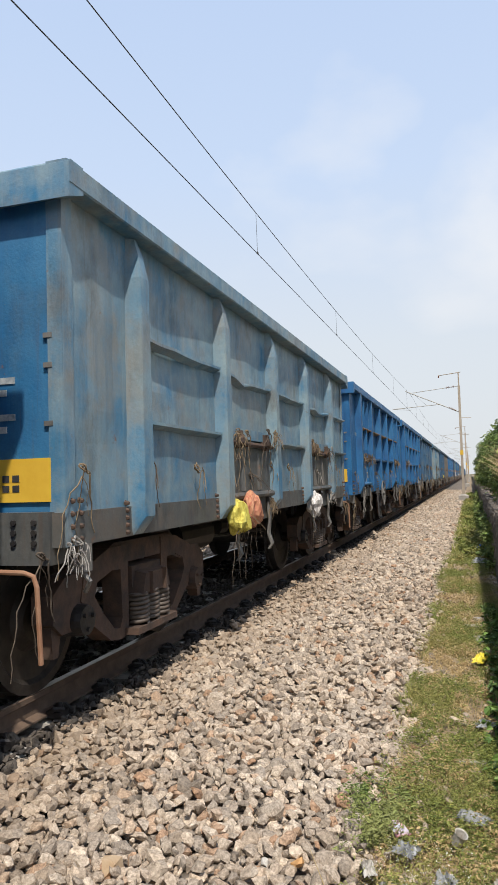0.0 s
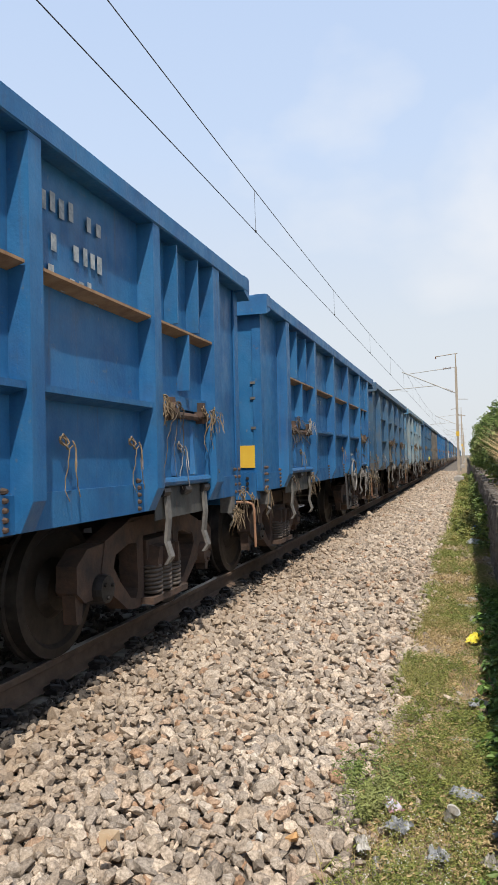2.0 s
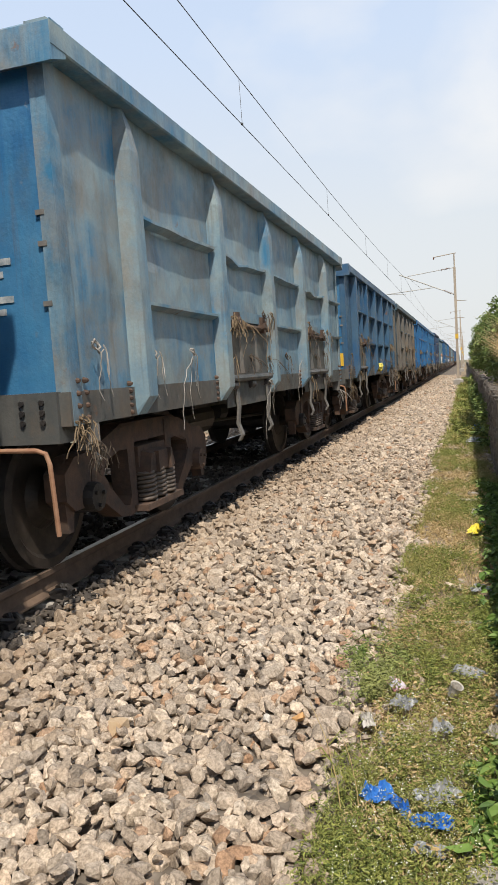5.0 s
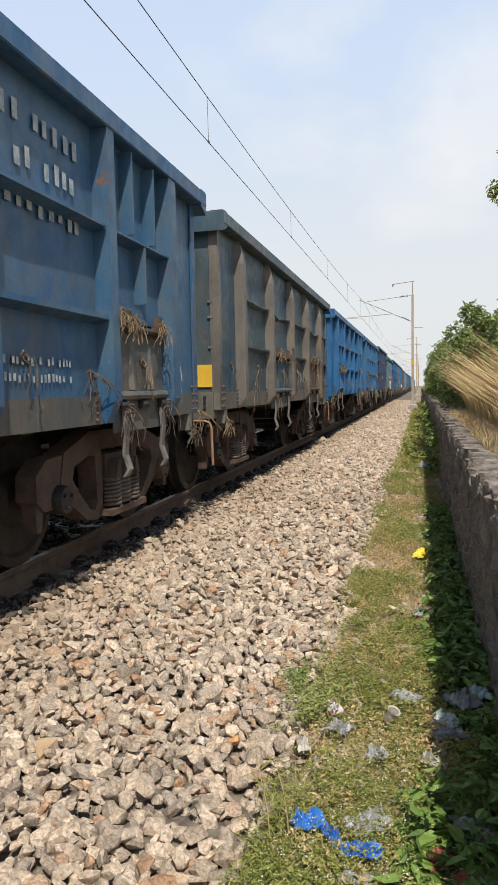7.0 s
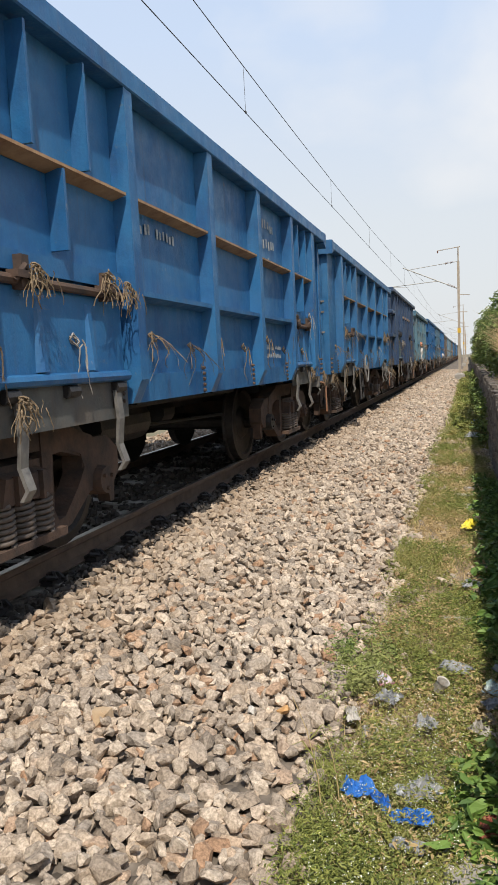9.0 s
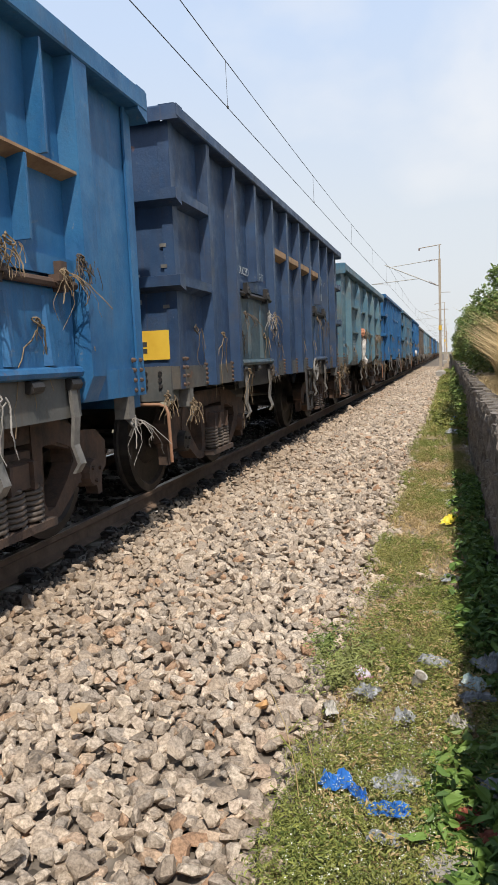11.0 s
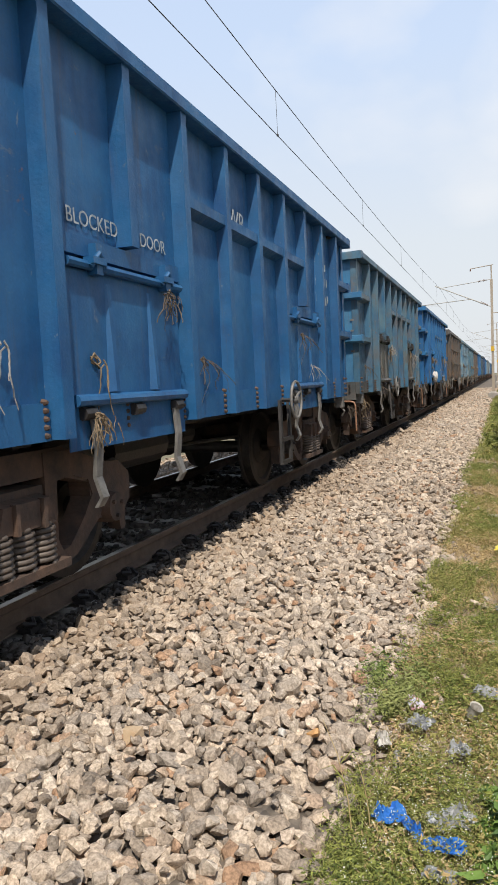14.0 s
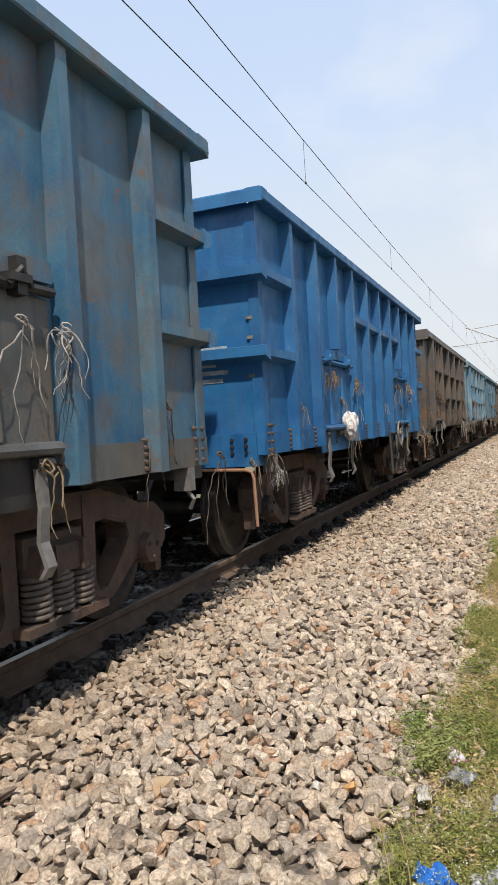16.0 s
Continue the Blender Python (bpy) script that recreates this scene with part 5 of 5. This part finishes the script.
def make_bush(seed, high, wide, count, label):
    r = np.random.default_rng(seed)
    t = thing("bush", label, "bush", "bushes behind the wall")
    g = Geo()
    centers = []
    for k in range(7):
        a = r.uniform(0, 2 * np.pi)
        tip = Vector((math.cos(a) * wide * r.uniform(0.2, 0.75), math.sin(a) * wide * r.uniform(0.2, 0.75), high * r.uniform(0.55, 0.92)))
        mid = tip * 0.5 + Vector((r.normal(0, 0.1), r.normal(0, 0.1), 0.15 * high))
        g.tube([(0.1 * math.cos(a), 0.1 * math.sin(a), -0.15), mid, tip], 0.045, 6, 0.3)
        for q in range(8):
            b = mid.lerp(tip, r.uniform(0.2, 1.1))
            o = Vector((r.normal(0, wide * 0.24), r.normal(0, wide * 0.24), r.normal(0, high * 0.12)))
            g.tube([b, b + o * 0.6, b + o], 0.015, 4, 0.4)
            e = b + o
            centers.append((e.x, e.y, max(0.25, e.z), r.uniform(0.24, 0.40) * wide * 0.6))
    for k in range(22):
        a = r.uniform(0, 2 * np.pi)
        centers.append((math.cos(a) * wide * 0.8, math.sin(a) * wide * 0.8, r.uniform(0.15, high * 0.5), wide * 0.28))
    part("branches", g, BARK, t)
    me = leaf_cloud("crown", r, centers, count, 0.085, LEAF)
    part("crown", me, LEAF, t)
    return t


bush_kinds = [make_bush(21 + k, h * 1.12, wd, 30000, "dense green leafy bush behind the wall") for k, (h, wd) in enumerate(((2.3, 1.5), (2.8, 1.8), (1.9, 1.3), (3.3, 1.9)))]
br = random.Random(8)
places = []
for k in range(26):
    y = 15.5 + k * 2.3 + br.uniform(-0.6, 0.6)
    places.append((5.85 + br.uniform(-0.3, 0.4), y, br.choice((0, 2)) if y > 22 else (2, 0)[k % 2]))
    places.append((8.0 + br.uniform(-0.5, 0.8), y + 1, br.choice((1, 3))))
for y in (11.5, 13.4):
    places.append((6.3, y, 2))
places += [(7.6, 8.2, 0), (8.4, 10.5, 1)]
used = set()
for x, y, k in places:
    m = pose(x, y, 0.72, 0, 0, br.uniform(0, 360))
    if k not in used:
        used.add(k)
        bush_kinds[k].matrix_basis = m
    else:
        copy_thing(bush_kinds[k], m)


def make_tree(x, y, high):
    r = np.random.default_rng(77)
    t = thing("tree", "small leafy tree behind the wall", "tree", at=(x, y, 0.7))
    g = Geo()
    g.tube([(0, 0, -0.2), (0.05, 0.03, high * 0.3), (-0.05, 0.0, high * 0.62)], 0.11, 9, 0.55)
    cs = []
    for k in range(9):
        a = k * 0.7 + r.uniform(0, 0.4)
        z0 = high * r.uniform(0.38, 0.6)
        tip = Vector((math.cos(a) * r.uniform(0.7, 1.3), math.sin(a) * r.uniform(0.7, 1.3), z0 + high * r.uniform(0.12, 0.38)))
        g.tube([(0, 0, z0), tip * 0.5 + Vector((0, 0, z0 * 0.5 + 0.1)), tip], 0.035, 6, 0.35)
        for q in range(4):
            cs.append((tip.x + r.normal(0, 0.22), tip.y + r.normal(0, 0.22), tip.z + r.normal(0, 0.22), r.uniform(0.16, 0.30)))
    part("trunk", g, BARK, t)
    part("crown", leaf_cloud("crown", r, cs, 5200, 0.09, LEAF), LEAF, t)


make_tree(6.62, 13.8, 5.9)


def blades(name, r, n, xr, yr, z, high, width, lean, material, cluster=None):
    """Upright grass or reed blades of three segments."""
    x, y = r.uniform(*xr, n), r.uniform(*yr, n)
    if cluster is not None:
        keep = cluster(x, y)
        x, y = x[keep], y[keep]
        n = len(x)
    h = high * np.clip(np.exp(r.normal(0, 0.3, n)), 0.4, 1.5)
    a, b = r.uniform(0, 2 * np.pi, n), r.uniform(0, 2 * np.pi, n)
    dx, dy = np.cos(a) * lean * h, np.sin(a) * lean * h
    wx, wy = np.cos(b) * width, np.sin(b) * width
    z0 = np.full(n, z) if np.isscalar(z) else z(x, y)
    rows = []
    for q, wf in ((0.0, 1.0), (0.5, 0.75), (1.0, 0.1)):
        for s in (-1, 1):
            rows.append(np.stack([x + dx * q * q + s * wx * wf, y + dy * q * q + s * wy * wf, z0 + h * q * (1 - 0.25 * lean * q)], 1))
    v = np.stack(rows, 1).reshape(-1, 3)
    f = (np.arange(n) * 6)[:, None, None] + np.array([[0, 1, 3, 2], [2, 3, 5, 4]])[None]
    return fast_mesh(name, v, f.reshape(-1, 4), material)


gr = np.random.default_rng(5)


def weed_patch(x, y):
    n1 = np.sin(x * 5.0 + y * 1.9) + np.sin(y * 3.7 - x * 2.0) + np.sin(y * 0.9 + 1.0)
    return n1 + gr.normal(0, 0.6, len(x)) > 0.35


tagged(new("grass", blades("grass", gr, 60000, (3.18, 4.14), (1.5, 16), WEEDZ - 0.02, 0.085, 0.0024, 0.7, WEED, weed_patch)), "short yellow-green grass on the verge", "grass", "", "stuff")
tagged(new("grass", blades("grass", gr, 9000, (3.3, 4.14), (16, 60), WEEDZ - 0.02, 0.16, 0.010, 0.6, WEED)), "rough grass along the far verge", "grass", "", "stuff")
tagged(new("dry_grass", blades("dry_grass", gr, 16000, (3.22, 4.05), (1.5, 16), WEEDZ - 0.02, 0.07, 0.0022, 0.9, DRY)), "dead straw-coloured grass among the verge weeds", "dry grass", "", "stuff")
tagged(new("dry_grass", blades("dry_grass", gr, 5000, (4.34, 5.4), (3, 16), 0.66, 0.16, 0.004, 1.2, DRY)), "dead grass and twigs lying on the bank", "dry grass", "", "stuff")
tagged(new("dry_reeds", blades("dry_reeds", gr, 16000, (4.75, 6.6), (6.0, 16), 0.68, 0.85, 0.008, 0.75, DRY)), "dry straw-coloured reeds on the bank", "dry reeds", "", "stuff")


P_BLOSSOM = simple("white_blossom", (0.60, 0.60, 0.52), (0.78, 0.78, 0.72), 9.0)


def low_weeds(name, count, xr, yr, leaf, material, label, seed, high, cond=None):
    r = np.random.default_rng(seed)
    cs = []
    for k in range(count):
        x, y = r.uniform(*xr), r.uniform(*yr)
        if cond and not cond(x, y, r):
            continue
        s = r.uniform(0.5, 1.3)
        for q in range(4):
            cs.append((x + r.normal(0, 0.05 * s), y + r.normal(0, 0.06 * s), WEEDZ + high * s * r.uniform(0.2, 0.9), 0.055 * s))
    me = leaf_cloud(name, r, cs, len(cs) * (36 if leaf < 0.03 else 13), leaf, material, 0.35, 0.17 if leaf < 0.03 else 0.27)
    return tagged(new(name, me), label, "weeds", "", "stuff")


low_weeds("low_weeds", 1300, (3.25, 4.0), (1.6, 14), 0.016, WEED, "small-leaved yellow-green weeds on the verge", 31, 0.09, lambda x, y, r: math.sin(x * 5.0 + y * 1.9) + math.sin(y * 3.7 - x * 2.0) + r.normal(0, 0.6) > 0.1)
low_weeds("broad_weeds", 150, (3.90, 4.14), (1.6, 9), 0.055, DARKWEED, "broad-leaved green weeds at the foot of the wall", 32, 0.14)
low_weeds("broad_weeds", 30, (3.75, 4.1), (1.6, 2.75), 0.055, DARKWEED, "broad-leaved green weeds on the verge", 33, 0.12)
low_weeds("low_weeds", 150, (3.24, 3.82), (1.5, 3.0), 0.014, WEED, "small-leaved flowering weeds on the verge", 37, 0.10)
low_weeds("dry_weeds", 260, (3.30, 4.0), (1.4, 12), 0.022, DRY, "dry straw-coloured weeds on the verge", 38, 0.05)
low_weeds("low_weeds", 70, (3.35, 3.95), (2.9, 3.8), 0.016, WEED, "small-leaved weeds on the verge", 39, 0.07)
low_weeds("low_weeds", 120, (3.25, 4.1), (-5, 1.6), 0.022, WEED, "small-leaved weeds on the verge", 40, 0.09)
flower_spots = [(3.30 + 0.45 * gr.random(), 1.5 + 1.7 * gr.random(), WEEDZ + 0.07 + 0.06 * gr.random(), 0.012) for _ in range(900)]
tagged(new("weed_flowers", leaf_cloud("weed_flowers", gr, flower_spots, 2200, 0.0042, P_BLOSSOM, 0.3, 0.45)), "tiny white flowers on the verge weeds", "flowers", "", "stuff")
low_weeds("green_clump", 26, (3.14, 3.40), (3.25, 3.72), 0.020, LEAF, "bushy green weed at the edge of the ballast", 34, 0.15)
low_weeds("far_weeds", 500, (3.45, 4.3), (14, 60), 0.06, WEED, "rough weeds at the foot of the far wall", 35, 0.22)
low_weeds("wall_creeper", 300, (3.95, 4.3), (13, 45), 0.07, LEAF, "green creeper over the foot of the wall", 36, 0.7)


for x, y, tip, high in ((3.28, 2.30, -0.10, 0.46), (3.33, 2.36, -0.05, 0.30)):
    stalk = thing("dry_stalk", "thin dry grass stalk standing at the edge of the weeds", "grass stalk", "dry stalks", at=(x, y, WEEDZ - 0.02))
    part("stem", Geo().tube([(0, 0, 0), (tip * 0.15, 0.01, high * 0.4), (tip * 0.5, 0.02, high * 0.75), (tip, 0.03, high)], 0.0028, 5, 0.4), DRY, stalk)
    for q, side in ((0.35, 1), (0.55, -1), (0.7, 1)):
        part("blade", Geo().tube([(tip * q * 0.5, 0.01, high * q), (tip * q * 0.5 + side * 0.04, 0.02, high * q + 0.05), (tip * q * 0.5 + side * 0.08, 0.02, high * q + 0.03)], 0.003, 4, 0.2), WEED, stalk)

# ---- litter on the verge ----
def crumpled(name, x, y, w, d, h, material, label, category, seed, spin=0.0):
    """A crumpled wrapper or bag lying on the ground."""
    g = Geo()
    n, w, d = 11, w * 0.85, d * 0.85
    top = []
    for j in range(n):
        for i in range(n):
            u, v = i / (n - 1) - 0.5, j / (n - 1) - 0.5
            e = 1 + 0.55 * noise.noise(Vector((u * 4 + seed, v * 4, 2.0)))
            hh = h * (0.35 + 0.9 * abs(noise.noise(Vector((u * 5, v * 5 + seed, 7.0)))) + 0.55 * noise.noise(Vector((u * 12, v * 12, seed)))) * (1 - (2 * max(abs(u), abs(v))) ** 4)
            top.append((u * w * e, v * d * e, max(hh, 0.004)))
    f = [(j * n + i, j * n + i + 1, (j + 1) * n + i + 1, (j + 1) * n + i) for j in range(n - 1) for i in range(n - 1)]
    g.put(top, f)
    g.put([(a, b, c - 0.004) for a, b, c in top], [tuple(reversed(q)) for q in f])
    me = g.mesh(name)
    me.materials.append(material)
    ob = tagged(new(name, me), label, category)
    ob.matrix_basis = pose(x, y, WEEDZ + 0.062, 0, 0, spin)
    return ob


def plastic(name, a, b):
    n = Nodes(name)
    return n.done(n.mix(n.ramp(n.noise(16.0, 5), 0.35, 0.65), a, b), 0.35, n.noise(30, 4), 0.6, 0.01)


P_BLUE = plastic("blue_plastic", (0.02, 0.13, 0.50), (0.05, 0.22, 0.62))
P_YEL = plastic("yellow_plastic", (0.70, 0.55, 0.03), (0.80, 0.68, 0.10))
P_RED = plastic("red_blue_white_wrapper", (0.55, 0.06, 0.05), (0.65, 0.66, 0.75))
P_GREY = plastic("dull_grey_plastic", (0.16, 0.17, 0.18), (0.36, 0.37, 0.38))
P_PALEBLUE = plastic("pale_bluish_plastic", (0.22, 0.34, 0.33), (0.60, 0.66, 0.64))
P_RAG = cloth("faded_red_rag", (0.22, 0.05, 0.03), (0.36, 0.12, 0.07))
P_FOIL = plastic("silver_foil", (0.11, 0.115, 0.12), (0.46, 0.47, 0.48))
P_WHITE = plastic("dirty_white_plastic", (0.30, 0.27, 0.23), (0.62, 0.59, 0.54))
crumpled("plastic_bag", 3.39, 2.42, 0.13, 0.08, 0.06, P_BLUE, "crumpled bright blue plastic bag on the weeds", "plastic bag", 3, 20)
crumpled("plastic_strip", 3.47, 2.37, 0.04, 0.13, 0.04, P_BLUE, "twisted strip of bright blue plastic on the weeds", "plastic strip", 4, 35)
crumpled("plastic_bag", 3.58, 2.30, 0.16, 0.07, 0.05, P_BLUE, "torn bright blue plastic bag on the weeds", "plastic bag", 5, 4)
crumpled("plastic_sheet", 3.60, 2.46, 0.18, 0.12, 0.05, P_FOIL, "crumpled silvery plastic sheet among weeds", "plastic sheet", 8, 35)
crumpled("snack_wrapper", 3.78, 6.59, 0.12, 0.34, 0.06, P_YEL, "crumpled yellow snack wrapper on the grass", "wrapper", 11, -15)
crumpled("snack_wrapper", 3.37, 3.32, 0.08, 0.13, 0.05, P_RED, "red, white and blue snack wrapper on weeds", "wrapper", 13, 30)
crumpled("snack_wrapper", 3.42, 3.15, 0.12, 0.11, 0.04, P_FOIL, "crumpled silvery wrapper on the weeds", "wrapper", 14, -20)
crumpled("snack_wrapper", 3.79, 4.86, 0.14, 0.10, 0.04, P_FOIL, "silver foil wrapper on the grass", "wrapper", 17, 10)
crumpled("snack_wrapper", 3.70, 3.52, 0.17, 0.10, 0.04, P_FOIL, "long silvery wrapper beside the weeds", "wrapper", 18, -25)
crumpled("plastic_sheet", 3.98, 3.52, 0.15, 0.16, 0.06, P_GREY, "dull grey plastic sheet at the foot of the wall", "plastic sheet", 19, 40)
crumpled("plastic_sheet", 4.06, 3.62, 0.12, 0.12, 0.05, P_PALEBLUE, "pale bluish plastic scrap at the foot of the wall", "plastic sheet", 41, 10)
crumpled("snack_wrapper", 3.89, 3.30, 0.10, 0.13, 0.05, P_PALEBLUE, "pale green and white wrapper in the weeds", "wrapper", 20, 60)
crumpled("snack_wrapper", 3.90, 3.17, 0.16, 0.08, 0.04, P_FOIL, "shiny foil wrapper in the shade of the wall", "wrapper", 23, 15)
crumpled("plastic_sheet", 3.97, 2.50, 0.20, 0.15, 0.05, P_GREY, "crumpled grey plastic in the shade of the wall", "plastic sheet", 25, 0)
crumpled("cloth_rag", 3.84, 2.32, 0.15, 0.10, 0.04, P_RAG, "faded rust-red rag among the weeds", "rag", 26, 30)
crumpled("cloth_rag", 3.92, 2.22, 0.10, 0.09, 0.04, P_RAG, "small torn red rag among the weeds", "rag", 28, -20)
crumpled("snack_wrapper", 3.95, 2.20, 0.10, 0.09, 0.04, P_PALEBLUE, "pale wrapper beside a red rag", "wrapper", 44, 10)
crumpled("plastic_bag", 3.99, 16.6, 0.35, 0.6, 0.10, P_BLUE, "blue plastic bag on the far verge", "plastic bag", 27, 0)
crumpled("plastic_bag", 3.88, 14.0, 0.38, 0.6, 0.08, P_FOIL, "grey plastic bag on the far verge", "plastic bag", 29, 0)
crumpled("snack_wrapper", 4.02, 5.9, 0.12, 0.2, 0.05, P_PALEBLUE, "pale green wrapper at the foot of the wall", "wrapper", 45, 20)
crumpled("snack_wrapper", 4.03, 5.1, 0.13, 0.14, 0.05, P_FOIL, "crushed foil wrapper at the foot of the wall", "wrapper", 46, -20)
crumpled("snack_wrapper", 3.28, 2.96, 0.06, 0.12, 0.04, P_WHITE, "small white scrap at the edge of the ballast", "wrapper", 33, 15)
crumpled("snack_wrapper", 3.60, 2.94, 0.10, 0.07, 0.04, P_FOIL, "grey crumpled film among flowering weeds", "wrapper", 47, 0)
crumpled("snack_wrapper", 3.81, 2.93, 0.10, 0.07, 0.05, P_WHITE, "torn pale wrapper under broad leaves", "wrapper", 48, -40)
crumpled("plastic_sheet", 3.58, 2.16, 0.12, 0.06, 0.03, P_GREY, "dull grey plastic scrap among the weeds", "plastic sheet", 49, -10)
for x, y, w, d, lab in ((3.74, 4.30, 0.28, 0.06, "broken pale wooden stick on the grass"), (3.72, 8.2, 0.22, 0.12, "flat pale scrap of board on the grass"), (3.87, 7.45, 0.26, 0.45, "flat grey stone on the grass"), (3.78, 2.17, 0.20, 0.20, "flat brown stone slab among the weeds"), (3.39, 2.88, 0.12, 0.11, "pale lichen-yellow stone at the edge of the weeds"), (3.80, 8.6, 0.16, 0.14, "flat pale scrap of board on the verge")):
    g = Geo()
    g.loft([[(-w / 2 + e, -d / 2 + e, z), (w / 2 - e, -d / 2 + e * 0.5, z), (w / 2 - e * 0.7, d / 2 - e, z), (-w / 2 + e, d / 2 - e, z)] for z, e in ((0.0, 0.0), (0.03, 0.004), (0.04, 0.012))])
    ob = solid("board_scrap" if d < 0.2 else "flat_stone", g, CONCRETE, lab, "board" if d < 0.2 else "stone")
    ob.matrix_basis = pose(x, y, WEEDZ, 0, 3, 8)
g = Geo()
g.loft([[(rad * math.cos(a), rad * math.sin(a), z) for a in [i * 2 * math.pi / 14 for i in range(14)]] for rad, z in ((0.022, 0), (0.029, 0.062), (0.032, 0.065), (0.027, 0.061), (0.018, 0.006))])
cup = solid("paper_cup", g, P_WHITE, "small white disposable cup lying on weeds", "cup")
cup.matrix_basis = pose(3.63, 3.27, WEEDZ + 0.055, 28, 0, 60)
for x, y, s, mat_, lab in ((2.98, 2.91, 0.05, simple("orange_stone", (0.50, 0.25, 0.09), (0.6, 0.36, 0.16), 20.0), "orange stone lying on the ballast"), (2.85, 2.87, 0.032, P_WHITE, "small white chip on the ballast"),
                           (2.25, 2.62, 0.08, simple("tan_stone", (0.42, 0.28, 0.16), (0.55, 0.42, 0.28), 20.0), "large tan stone lying on the ballast")):
    bm = bmesh.new()
    sr = random.Random(int(x * 100))
    for k in range(12):
        bm.verts.new(Vector((sr.gauss(0, 1), sr.gauss(0, 1), sr.gauss(0, 1))).normalized() * s * sr.uniform(0.7, 1) * 0.8)
    bmesh.ops.convex_hull(bm, input=bm.verts)
    me = bpy.data.meshes.new("loose_stone")
    bm.to_mesh(me)
    bm.free()
    me.materials.append(mat_)
    tagged(new("loose_stone", me), lab, "stone").location = (x, y, float(ballast_z(x)) + 0.035)


# ---- motion ----
SPEED = 8.36


def motions():
    for w, (y, style, pm) in zip(wagons, TRAIN):
        walk(w, [(t, pose(0, y - SPEED * t, 0)) for t in range(0, 17, 2)])
        for b in w.children:
            if b.name.split(".")[0] != "bogie":
                continue
            for ob in b.children:
                if ob.name.split(".")[0] == "wheelset":
                    at = ob.location.copy()
                    turn = math.degrees(SPEED / 0.5)
                    walk(ob, [(k / 15, pose(at.x, at.y, at.z, turn * k / 15)) for k in range(0, 241)])


motions()
